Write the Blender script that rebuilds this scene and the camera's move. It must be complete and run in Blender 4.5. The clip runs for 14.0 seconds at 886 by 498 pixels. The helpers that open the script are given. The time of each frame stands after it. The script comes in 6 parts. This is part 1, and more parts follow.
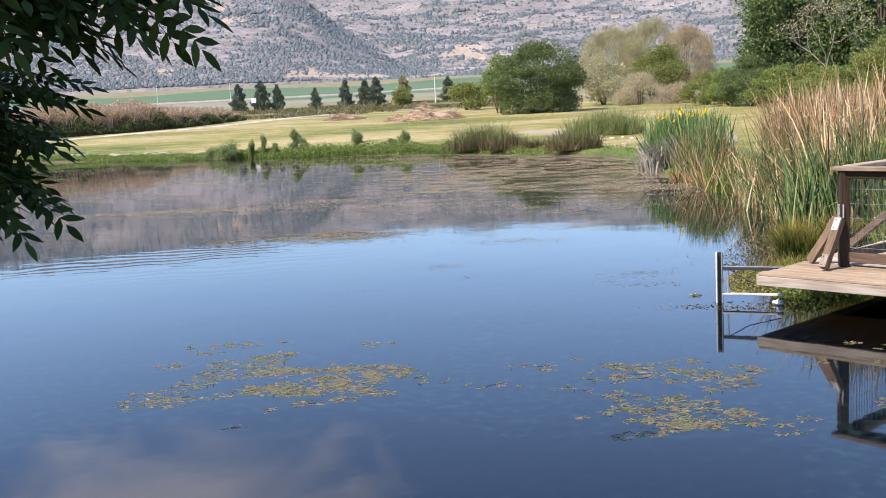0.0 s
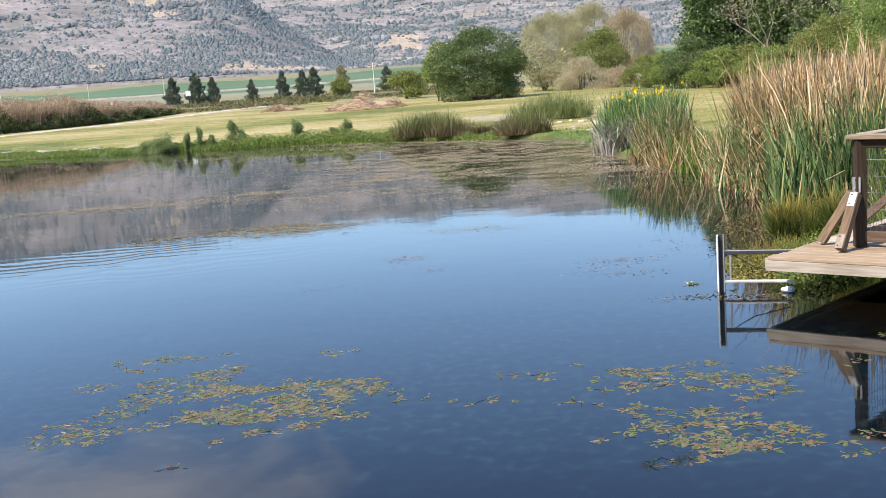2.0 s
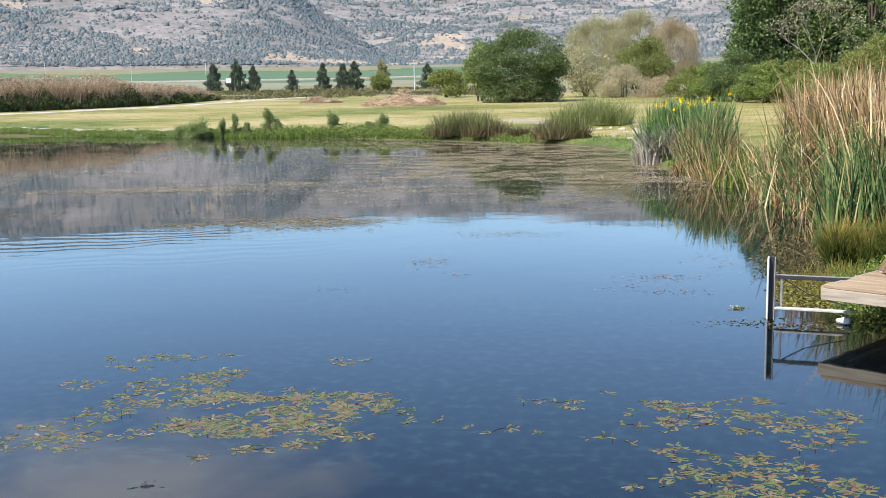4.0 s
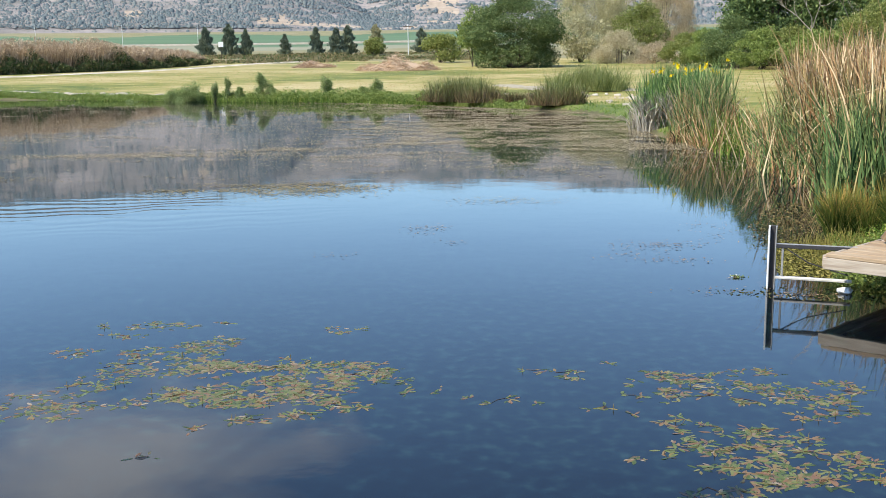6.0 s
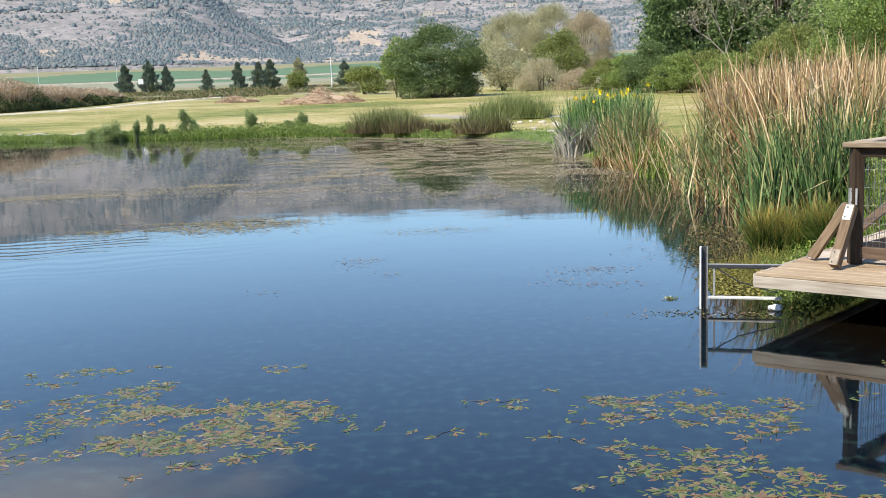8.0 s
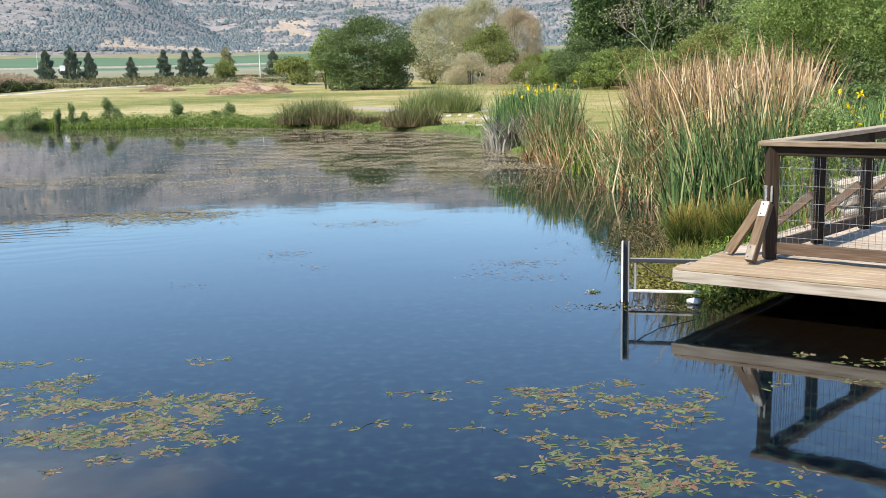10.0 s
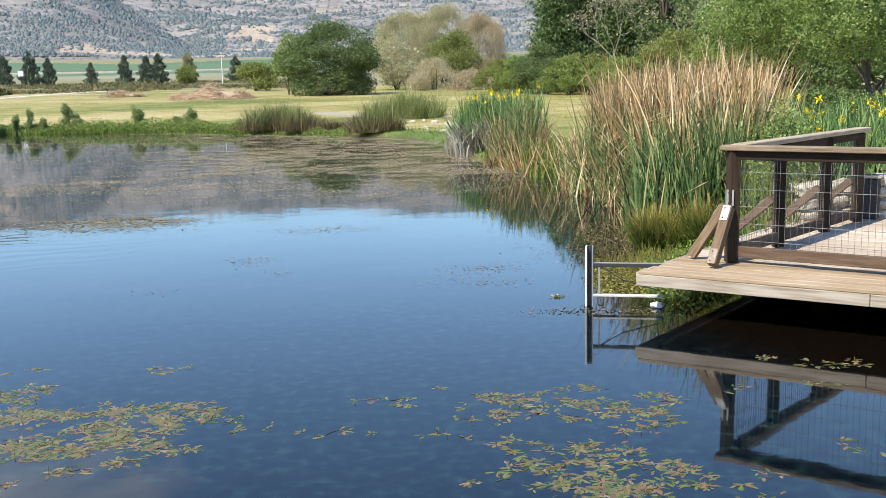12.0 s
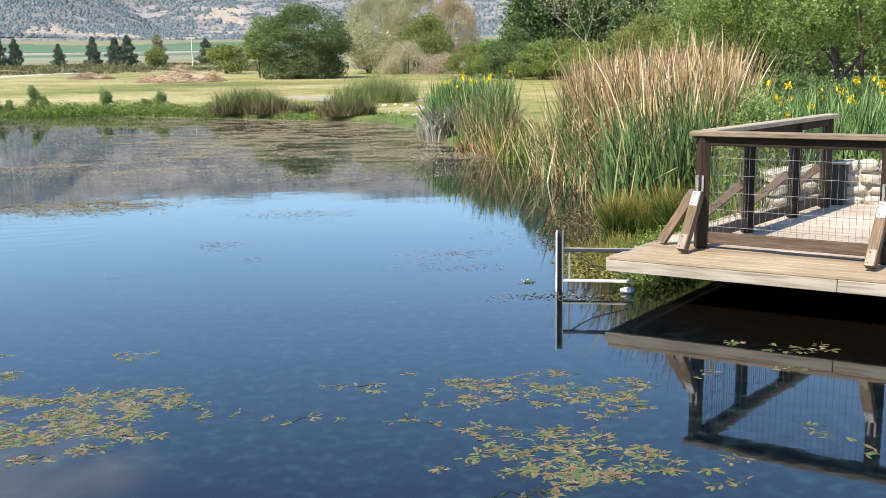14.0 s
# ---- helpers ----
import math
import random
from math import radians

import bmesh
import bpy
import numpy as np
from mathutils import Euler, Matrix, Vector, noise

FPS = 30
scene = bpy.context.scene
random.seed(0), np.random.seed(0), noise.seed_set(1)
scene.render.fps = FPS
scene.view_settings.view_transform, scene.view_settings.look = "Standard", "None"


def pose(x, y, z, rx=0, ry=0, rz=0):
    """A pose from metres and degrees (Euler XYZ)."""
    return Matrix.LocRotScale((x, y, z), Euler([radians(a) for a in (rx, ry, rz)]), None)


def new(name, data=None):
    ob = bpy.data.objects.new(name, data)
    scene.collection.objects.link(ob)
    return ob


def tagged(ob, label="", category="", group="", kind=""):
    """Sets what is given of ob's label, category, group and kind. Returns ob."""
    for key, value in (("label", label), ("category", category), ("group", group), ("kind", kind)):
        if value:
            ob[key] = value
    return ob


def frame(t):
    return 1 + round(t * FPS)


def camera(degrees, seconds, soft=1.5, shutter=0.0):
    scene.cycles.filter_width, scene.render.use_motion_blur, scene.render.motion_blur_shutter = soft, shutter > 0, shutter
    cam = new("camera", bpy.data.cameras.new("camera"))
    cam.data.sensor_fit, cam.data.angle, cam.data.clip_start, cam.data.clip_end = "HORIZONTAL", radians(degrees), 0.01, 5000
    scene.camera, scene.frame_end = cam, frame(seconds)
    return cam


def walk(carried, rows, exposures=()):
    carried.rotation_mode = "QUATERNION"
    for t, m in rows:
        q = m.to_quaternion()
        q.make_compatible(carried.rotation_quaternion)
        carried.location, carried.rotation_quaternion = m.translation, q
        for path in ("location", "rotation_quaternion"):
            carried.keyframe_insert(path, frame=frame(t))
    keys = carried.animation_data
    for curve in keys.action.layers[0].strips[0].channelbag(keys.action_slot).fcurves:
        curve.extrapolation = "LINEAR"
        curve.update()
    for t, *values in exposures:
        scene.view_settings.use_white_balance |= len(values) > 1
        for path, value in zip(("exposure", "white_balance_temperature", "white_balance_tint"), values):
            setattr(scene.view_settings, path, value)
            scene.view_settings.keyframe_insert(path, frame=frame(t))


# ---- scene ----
LENS = 47.42
cam = camera(LENS, 14.0, soft=0.72)
PATH = [
    (0.0, 0.403, -2.206, 2.258, 81.899, 3.045, 4.628),
    (0.3, 0.306, -1.961, 2.238, 83.989, 3.332, 5.22),
    (0.5, 0.241, -1.797, 2.224, 81.193, 4.613, 5.35),
    (0.7, 0.25, -1.671, 2.206, 81.976, 3.712, 5.629),
    (1.0, 0.263, -1.483, 2.18, 80.512, 2.064, 4.447),
    (1.2, 0.223, -1.348, 2.149, 81.748, 1.063, 2.748),
    (1.5, 0.163, -1.146, 2.102, 80.621, 3.169, 0.08),
    (1.7, 0.121, -1.04, 2.095, 78.803, 3.661, -1.69),
    (2.0, 0.057, -0.882, 2.084, 81.13, 4.166, 1.133),
    (2.3, 0.115, -0.73, 2.079, 79.95, 4.012, 5.028),
    (2.5, 0.154, -0.629, 2.075, 79.693, 3.545, 4.64),
    (2.7, 0.156, -0.551, 2.047, 78.974, 2.743, 3.062),
    (3.0, 0.159, -0.433, 2.006, 80.814, 2.154, 1.996),
    (3.2, 0.148, -0.362, 2.006, 81.383, 1.545, 2.593),
    (5.5, -0.005, -0.056, 2.027, 80.884, 1.026, 4.274),
    (5.7, 0.01, -0.055, 2.019, 80.835, 0.514, 4.142),
    (6.0, 0.032, -0.054, 2.007, 79.313, 0.852, 3.039),
    (6.3, 0.004, -0.037, 2.024, 79.275, 1.292, 1.621),
    (6.5, -0.015, -0.025, 2.036, 79.848, 1.697, 1.658),
    (6.7, -0.01, -0.022, 2.03, 79.966, 1.679, 1.18),
    (7.0, -0.003, -0.018, 2.02, 79.563, 1.426, -0.062),
    (7.2, -0.002, -0.011, 2.018, 79.409, 1.571, -0.236),
    (7.5, 0, 0, 2.015, 79.195, 2.098, -0.4),
    (7.7, -0.007, -0.003, 2.016, 80.726, 2.3, -1.03),
    (8.0, -0.018, -0.008, 2.017, 80.889, 2.274, -1.246),
    (8.2, -0.018, -0.008, 2.017, 80.008, 2.292, -2.282),
    (10.3, 0.001, -0.064, 2.026, 80.502, 1.255, -5.177),
    (10.5, 0.001, -0.064, 2.026, 80.565, 1.406, -4.889),
    (10.7, 0.012, -0.058, 2.019, 80.507, 1.042, -5.027),
    (11.0, 0.029, -0.05, 2.008, 80.434, 0.93, -5.615),
    (11.3, 0.021, -0.016, 2.014, 80.325, 0.997, -6.228),
    (11.5, 0.015, 0.007, 2.018, 80.57, 1.236, -6.122),
    (11.7, 0.013, -0.009, 2.019, 80.648, 1.36, -6.437),
    (12.0, 0.009, -0.032, 2.021, 80.635, 1.266, -7.202),
    (12.3, 0.003, -0.042, 2.017, 80.879, 1.194, -6.985),
    (12.5, -0.001, -0.049, 2.015, 80.807, 1.511, -7.314),
    (12.7, 0.008, -0.041, 2.014, 80.722, 1.68, -7.175),
    (13.0, 0.022, -0.029, 2.012, 80.939, 1.473, -8.184),
    (13.3, 0.033, -0.012, 2.002, 80.764, 1.569, -9.199),
    (13.5, 0.04, 0, 1.996, 80.872, 1.047, -9.021),
    (13.7, 0.036, 0.002, 2.005, 80.608, 0.844, -8.486),
    (14.0, 0.029, 0.004, 2.018, 79.728, 0.89, -8.752),
]
walk(cam, [(t, pose(*p)) for t, *p in PATH], exposures=[(0, 0.98, 7000, 20), (1.5, 0.96, 7050, 15), (3, 0.94, 7000, 12), (5.5, 0.93, 6950, 8), (12, 0.96, 6950, 8), (14, 1.04, 6950, 8)])

# ---- world and sun ----
SUN_AZ, SUN_EL = radians(213), radians(50)
world = bpy.data.worlds.new("sky")
scene.world = world
world.use_nodes = True
wn = world.node_tree.nodes
wl = world.node_tree.links
sky = wn.new("ShaderNodeTexSky")
sky.sky_type, sky.sun_disc = "NISHITA", False
sky.sun_elevation, sky.sun_rotation = SUN_EL, radians(90) - SUN_AZ
sky.air_density, sky.dust_density, sky.ozone_density = 1.0, 0.1, 6.5
wn["Background"].inputs["Strength"].default_value = 0.15
# a wisp of thin high cloud, low in the north-west
wc, wm, wt = wn.new("ShaderNodeTexCoord"), wn.new("ShaderNodeMapping"), wn.new("ShaderNodeTexNoise")
wm.inputs["Scale"].default_value = (1.0, 1.0, 2.4)
wt.inputs["Scale"].default_value, wt.inputs["Detail"].default_value, wt.inputs["Distortion"].default_value = 6.0, 7, 0.7
wr, wx = wn.new("ShaderNodeValToRGB"), wn.new("ShaderNodeMix")
wr.color_ramp.elements[0].position, wr.color_ramp.elements[1].position = 0.02, 0.42
wr.color_ramp.elements[1].color = (0.62, 0.62, 0.62, 1)
wx.data_type = "RGBA"
wx.inputs["B"].default_value = (6.0, 6.2, 6.5, 1)
wl.new(wc.outputs["Generated"], wm.inputs["Vector"])
wl.new(wm.outputs["Vector"], wt.inputs["Vector"])
wd, wl_n, wa = wn.new("ShaderNodeMapping"), wn.new("ShaderNodeVectorMath"), wn.new("ShaderNodeMath")
wd.inputs["Scale"].default_value, wd.inputs["Location"].default_value = (4.6, 2.0, 11.5), (0.36 * 4.6, -0.86 * 2.0, -0.365 * 11.5)
wl_n.operation, wa.operation = "LENGTH", "MULTIPLY_ADD"
wa.inputs[1].default_value = -0.5
wl.new(wc.outputs["Generated"], wd.inputs["Vector"])
wl.new(wd.outputs["Vector"], wl_n.inputs[0])
wl.new(wl_n.outputs["Value"], wa.inputs[0])
wl.new(wt.outputs["Fac"], wa.inputs[2])
wl.new(wa.outputs[0], wr.inputs["Fac"])
wl.new(wr.outputs["Color"], wx.inputs["Factor"])
wl.new(sky.outputs["Color"], wx.inputs["A"])
wl.new(wx.outputs["Result"], wn["Background"].inputs["Color"])
sun_data = bpy.data.lights.new("sun", "SUN")
sun_data.energy, sun_data.angle, sun_data.color = 3.7, radians(0.5), (1.0, 0.94, 0.85)
sun = new("sun", sun_data)
to_sun = Vector((math.cos(SUN_AZ) * math.cos(SUN_EL), math.sin(SUN_AZ) * math.cos(SUN_EL), math.sin(SUN_EL)))
sun.rotation_euler = (-to_sun).to_track_quat("-Z", "Y").to_euler()

rng = np.random.default_rng(7)


# ---- materials ----
def shader(name):
    m = bpy.data.materials.new(name)
    m.use_nodes = True
    n, l = m.node_tree.nodes, m.node_tree.links
    return m, n, l, n["Principled BSDF"]


def ramp(n, stops):
    r = n.new("ShaderNodeValToRGB")
    e = r.color_ramp.elements
    while len(e) < len(stops):
        e.new(0.5)
    for k, (p, c) in zip(e, stops):
        k.position, k.color = p, (*c, 1)
    return r


def surface(name, stops, scale=3.0, fine=40.0, rough=0.85, bump=0.3, stretch=(1, 1, 1), fine_amount=0.35, dist=0.02, spec=0.3):
    """Two-scale noise colour with bump, in metres of the world."""
    m, n, l, p = shader(name)
    co = n.new("ShaderNodeTexCoord")
    mp = n.new("ShaderNodeMapping")
    mp.inputs["Scale"].default_value = stretch
    l.new(co.outputs["Object"], mp.inputs["Vector"])
    a, b = n.new("ShaderNodeTexNoise"), n.new("ShaderNodeTexNoise")
    a.inputs["Scale"].default_value, a.inputs["Detail"].default_value = scale, 6
    b.inputs["Scale"].default_value, b.inputs["Detail"].default_value = fine, 4
    for t in (a, b):
        l.new(mp.outputs["Vector"], t.inputs["Vector"])
    mx = n.new("ShaderNodeMix")
    mx.inputs["Factor"].default_value = fine_amount
    l.new(a.outputs["Fac"], mx.inputs["A"])
    l.new(b.outputs["Fac"], mx.inputs["B"])
    r = ramp(n, stops)
    l.new(mx.outputs["Result"], r.inputs["Fac"])
    l.new(r.outputs["Color"], p.inputs["Base Color"])
    p.inputs["Roughness"].default_value = rough
    p.inputs["Specular IOR Level"].default_value = spec
    if bump:
        bp = n.new("ShaderNodeBump")
        bp.inputs["Strength"].default_value, bp.inputs["Distance"].default_value = bump, dist
        l.new(b.outputs["Fac"], bp.inputs["Height"])
        l.new(bp.outputs["Normal"], p.inputs["Normal"])
    return m


def leafy(name, stops, glow=0.3, rough=0.65, spec=0.08, by_object=False):
    """Leaves and blades: each island has its own shade, and light passes through."""
    m, n, l, p = shader(name)
    g = n.new("ShaderNodeNewGeometry")
    r = ramp(n, stops)
    l.new(n.new("ShaderNodeObjectInfo").outputs["Random"] if by_object else g.outputs["Random Per Island"], r.inputs["Fac"])
    l.new(r.outputs["Color"], p.inputs["Base Color"])
    p.inputs["Roughness"].default_value = rough
    p.inputs["Specular IOR Level"].default_value = spec
    tr = n.new("ShaderNodeBsdfTranslucent")
    l.new(r.outputs["Color"], tr.inputs["Color"])
    mx = n.new("ShaderNodeMixShader")
    mx.inputs["Fac"].default_value = glow
    l.new(p.outputs[0], mx.inputs[1])
    l.new(tr.outputs[0], mx.inputs[2])
    l.new(mx.outputs[0], n["Material Output"].inputs["Surface"])
    return m


def two_tone(name, low, high, z0, z1, glow=0.12, rough=0.6, spec=0.15):
    """Blades of one growth that change from green foot to dry tip, each at its own height."""
    m = leafy(name, low, glow, rough, spec)
    n, l = m.node_tree.nodes, m.node_tree.links
    foot = next(k for k in n if k.bl_idname == "ShaderNodeValToRGB")
    g = next(k for k in n if k.bl_idname == "ShaderNodeNewGeometry")
    tip = ramp(n, high)
    l.new(g.outputs["Random Per Island"], tip.inputs["Fac"])
    co, xyz, mr, ad, mx = n.new("ShaderNodeTexCoord"), n.new("ShaderNodeSeparateXYZ"), n.new("ShaderNodeMapRange"), n.new("ShaderNodeMath"), n.new("ShaderNodeMix")
    wn_ = n.new("ShaderNodeTexWhiteNoise")
    wn_.noise_dimensions = "1D"
    l.new(g.outputs["Random Per Island"], wn_.inputs["W"])
    l.new(co.outputs["Object"], xyz.inputs[0])
    ad.operation = "MULTIPLY_ADD"
    ad.inputs[1].default_value = z1 - z0
    l.new(wn_.outputs["Value"], ad.inputs[0])
    l.new(xyz.outputs["Z"], ad.inputs[2])
    mr.inputs["From Min"].default_value, mr.inputs["From Max"].default_value = z0 + 0.35 * (z1 - z0), z1 + 0.55 * (z1 - z0)
    l.new(ad.outputs[0], mr.inputs["Value"])
    mx.data_type = "RGBA"
    l.new(mr.outputs["Result"], mx.inputs["Factor"])
    l.new(foot.outputs["Color"], mx.inputs["A"])
    l.new(tip.outputs["Color"], mx.inputs["B"])
    for k in n:
        if k.bl_idname == "ShaderNodeBsdfPrincipled":
            l.new(mx.outputs["Result"], k.inputs["Base Color"])
        elif k.bl_idname == "ShaderNodeBsdfTranslucent":
            l.new(mx.outputs["Result"], k.inputs["Color"])
    return m


def wood(name, stops, axis=(1, 14, 14), rough=0.8, bump=0.4):
    """Weathered boards: long grain along x of the piece, each piece its own tone."""
    m, n, l, p = shader(name)
    co, mp = n.new("ShaderNodeTexCoord"), n.new("ShaderNodeMapping")
    oi = n.new("ShaderNodeObjectInfo")
    l.new(co.outputs["Object"], mp.inputs["Vector"])
    mp.inputs["Scale"].default_value = axis
    cb = n.new("ShaderNodeCombineXYZ")
    ml = n.new("ShaderNodeMath")
    ml.operation = "MULTIPLY"
    ml.inputs[1].default_value = 37.0
    l.new(oi.outputs["Random"], ml.inputs[0])
    l.new(ml.outputs[0], cb.inputs[0])
    l.new(cb.outputs[0], mp.inputs["Location"])
    a, b = n.new("ShaderNodeTexNoise"), n.new("ShaderNodeTexNoise")
    a.inputs["Scale"].default_value, a.inputs["Detail"].default_value = 5, 8
    b.inputs["Scale"].default_value, b.inputs["Detail"].default_value = 1.1, 3
    l.new(mp.outputs["Vector"], a.inputs["Vector"])
    l.new(co.outputs["Object"], b.inputs["Vector"])
    mx = n.new("ShaderNodeMix")
    mx.inputs["Factor"].default_value = 0.4
    l.new(a.outputs["Fac"], mx.inputs["A"])
    l.new(b.outputs["Fac"], mx.inputs["B"])
    ad = n.new("ShaderNodeMath")
    ad.operation = "MULTIPLY_ADD"
    ad.inputs[1].default_value = 0.28
    l.new(oi.outputs["Random"], ad.inputs[0])
    ad2 = n.new("ShaderNodeMath")
    ad2.operation = "SUBTRACT"
    ad2.inputs[1].default_value = 0.10
    l.new(mx.outputs["Result"], ad2.inputs[0])
    l.new(ad2.outputs[0], ad.inputs[2])
    r = ramp(n, stops)
    l.new(ad.outputs[0], r.inputs["Fac"])
    l.new(r.outputs["Color"], p.inputs["Base Color"])
    p.inputs["Roughness"].default_value = rough
    p.inputs["Specular IOR Level"].default_value = 0.25
    bp = n.new("ShaderNodeBump")
    bp.inputs["Strength"].default_value, bp.inputs["Distance"].default_value = bump, 0.004
    l.new(a.outputs["Fac"], bp.inputs["Height"])
    l.new(bp.outputs["Normal"], p.inputs["Normal"])
    return m


def plain(name, colour, rough=0.5, metal=0.0, var=0.12, scale=30.0):
    lo, hi = tuple(c * (1 - var) for c in colour), tuple(min(1, c * (1 + var)) for c in colour)
    m = surface(name, [(0.3, lo), (0.7, hi)], scale=scale * 0.2, fine=scale, rough=rough, bump=0.15, dist=0.002)
    m.node_tree.nodes["Principled BSDF"].inputs["Metallic"].default_value = metal
    return m


def water_material():
    m, n, l, p = shader("pond_water")
    co = n.new("ShaderNodeTexCoord")
    big, small, silt = (n.new("ShaderNodeTexNoise") for _ in range(3))
    for t, s, d in ((big, 0.55, 2), (small, 5.0, 3), (silt, 10.0, 5)):
        t.inputs["Scale"].default_value, t.inputs["Detail"].default_value = s, d
        l.new(co.outputs["Object"], t.inputs["Vector"])
    r = ramp(n, [(0.40, (0.0005, 0.003, 0.007)), (0.52, (0.002, 0.0065, 0.0095)), (0.62, (0.006, 0.0165, 0.017)), (0.72, (0.011, 0.027, 0.026))])
    l.new(silt.outputs["Fac"], r.inputs["Fac"])
    # muddy shallows by the deck, tinted darker for its shade and brown reflection
    deck_shade, near, fade, tint = n.new("ShaderNodeMapping"), n.new("ShaderNodeVectorMath"), n.new("ShaderNodeMapRange"), n.new("ShaderNodeMix")
    deck_shade.inputs["Location"].default_value, deck_shade.inputs["Rotation"].default_value = (-6.2 * 0.24, -8.2 * 0.24, 0), (0, 0, 0)
    deck_shade.inputs["Scale"].default_value = (0.24, 0.24, 1)
    l.new(co.outputs["Object"], deck_shade.inputs["Vector"])
    near.operation = "LENGTH"
    l.new(deck_shade.outputs["Vector"], near.inputs[0])
    fade.inputs["From Min"].default_value, fade.inputs["From Max"].default_value = 1.0, 0.72
    l.new(near.outputs["Value"], fade.inputs["Value"])
    tint.data_type = "RGBA"
    tint.inputs["B"].default_value = (0.0045, 0.003, 0.0018, 1)
    l.new(fade.outputs["Result"], tint.inputs["Factor"])
    l.new(r.outputs["Color"], tint.inputs["A"])
    l.new(tint.outputs["Result"], p.inputs["Base Color"])
    p.inputs["Roughness"].default_value = 0.035
    p.inputs["IOR"].default_value = 1.50
    b1, b2 = n.new("ShaderNodeBump"), n.new("ShaderNodeBump")
    b1.inputs["Strength"].default_value, b1.inputs["Distance"].default_value = 0.25, 0.012
    b2.inputs["Strength"].default_value, b2.inputs["Distance"].default_value = 0.20, 0.0022
    l.new(big.outputs["Fac"], b1.inputs["Height"])
    l.new(small.outputs["Fac"], b2.inputs["Height"])
    # a patch of fading ripples on the open water
    wvm, mask, dist_n, wv = n.new("ShaderNodeMapping"), n.new("ShaderNodeMapping"), n.new("ShaderNodeVectorMath"), n.new("ShaderNodeTexWave")
    l.new(co.outputs["Object"], wvm.inputs["Vector"])
    l.new(co.outputs["Object"], mask.inputs["Vector"])
    wvm.inputs["Rotation"].default_value = (0, 0, radians(78))
    mask.inputs["Location"].default_value, mask.inputs["Scale"].default_value = (5.2 * 0.28, -13.2 * 0.5, 0), (0.28, 0.5, 1)
    wv.inputs["Scale"].default_value, wv.inputs["Distortion"].default_value, wv.inputs["Detail Scale"].default_value = 0.8, 14.0, 0.6
    l.new(wvm.outputs["Vector"], wv.inputs["Vector"])
    dist_n.operation = "LENGTH"
    l.new(mask.outputs["Vector"], dist_n.inputs[0])
    fall = n.new("ShaderNodeMapRange")
    fall.inputs["From Min"].default_value, fall.inputs["From Max"].default_value = 1.0, 0.25
    l.new(dist_n.outputs["Value"], fall.inputs["Value"])
    b3 = n.new("ShaderNodeBump")
    b3.inputs["Distance"].default_value = 0.010
    sc = n.new("ShaderNodeMath")
    sc.operation = "MULTIPLY"
    sc.inputs[1].default_value = 0.10
    l.new(fall.outputs["Result"], sc.inputs[0])
    l.new(sc.outputs[0], b3.inputs["Strength"])
    l.new(wv.outputs["Fac"], b3.inputs["Height"])
    l.new(b1.outputs["Normal"], b3.inputs["Normal"])
    l.new(b3.outputs["Normal"], b2.inputs["Normal"])
    l.new(b2.outputs["Normal"], p.inputs["Normal"])
    return m


WATER = water_material()
MEADOW = surface("mown_meadow", [(0.34, (0.0799, 0.117, 0.0235)), (0.43, (0.174, 0.183, 0.0423)), (0.50, (0.263, 0.235, 0.0752)), (0.57, (0.362, 0.301, 0.132)), (0.68, (0.451, 0.376, 0.216))], scale=0.11, fine=1.1, stretch=(0.45, 1, 1), fine_amount=0.40, bump=0.7, dist=0.08)
BANK = surface("bank_soil", [(0.3, (0.05, 0.045, 0.025)), (0.6, (0.12, 0.11, 0.05)), (0.8, (0.20, 0.17, 0.10))], scale=0.8, fine=9, bump=0.6)
PLAIN = surface("dry_plain", [(0.3, (0.12, 0.14, 0.055)), (0.5, (0.22, 0.20, 0.10)), (0.7, (0.32, 0.27, 0.16))], scale=0.05, fine=0.9, bump=0.3, dist=0.1)
FIELD = surface("green_crop", [(0.3, (0.075, 0.13, 0.065)), (0.6, (0.10, 0.17, 0.085)), (0.8, (0.15, 0.20, 0.11))], scale=0.012, fine=0.25, stretch=(0.3, 1, 1), bump=0.2, dist=0.1)
FALLOW = surface("fallow_field", [(0.3, (0.17, 0.19, 0.11)), (0.7, (0.29, 0.27, 0.19))], scale=0.012, fine=0.2, stretch=(0.3, 1, 1), bump=0.2, dist=0.1)
GRAVEL = surface("white_gravel", [(0.35, (0.26, 0.24, 0.15)), (0.48, (0.44, 0.40, 0.32)), (0.65, (0.66, 0.61, 0.53))], scale=0.9, fine=5, bump=0.6, dist=0.05)
LUSH = surface("lush_bank", [(0.34, (0.05, 0.085, 0.018)), (0.5, (0.1, 0.14, 0.03)), (0.62, (0.17, 0.19, 0.055)), (0.72, (0.3, 0.26, 0.14))], scale=0.5, fine=5, bump=0.8, dist=0.06)
TRACK = surface("pale_gravel", [(0.3, (0.20, 0.19, 0.11)), (0.48, (0.32, 0.28, 0.21)), (0.7, (0.46, 0.42, 0.35))], scale=0.5, fine=6, bump=0.5)
BARE = surface("open_tan_earth", [(0.3, (0.24, 0.20, 0.15)), (0.5, (0.36, 0.29, 0.22)), (0.7, (0.48, 0.40, 0.31))], scale=0.01, fine=0.12, fine_amount=0.5, bump=0.5, dist=2.0)
# hillside soil, its tones greyed so that the colour carries distance haze
HAZED_HILL = surface("hazed_rocky_hillside", [(0.3, (0.152, 0.152, 0.144)), (0.44, (0.19, 0.178, 0.163)), (0.54, (0.249, 0.228, 0.216)), (0.68, (0.361, 0.317, 0.282))], scale=0.006, fine=0.06, fine_amount=0.5, bump=0.5, dist=4.0)
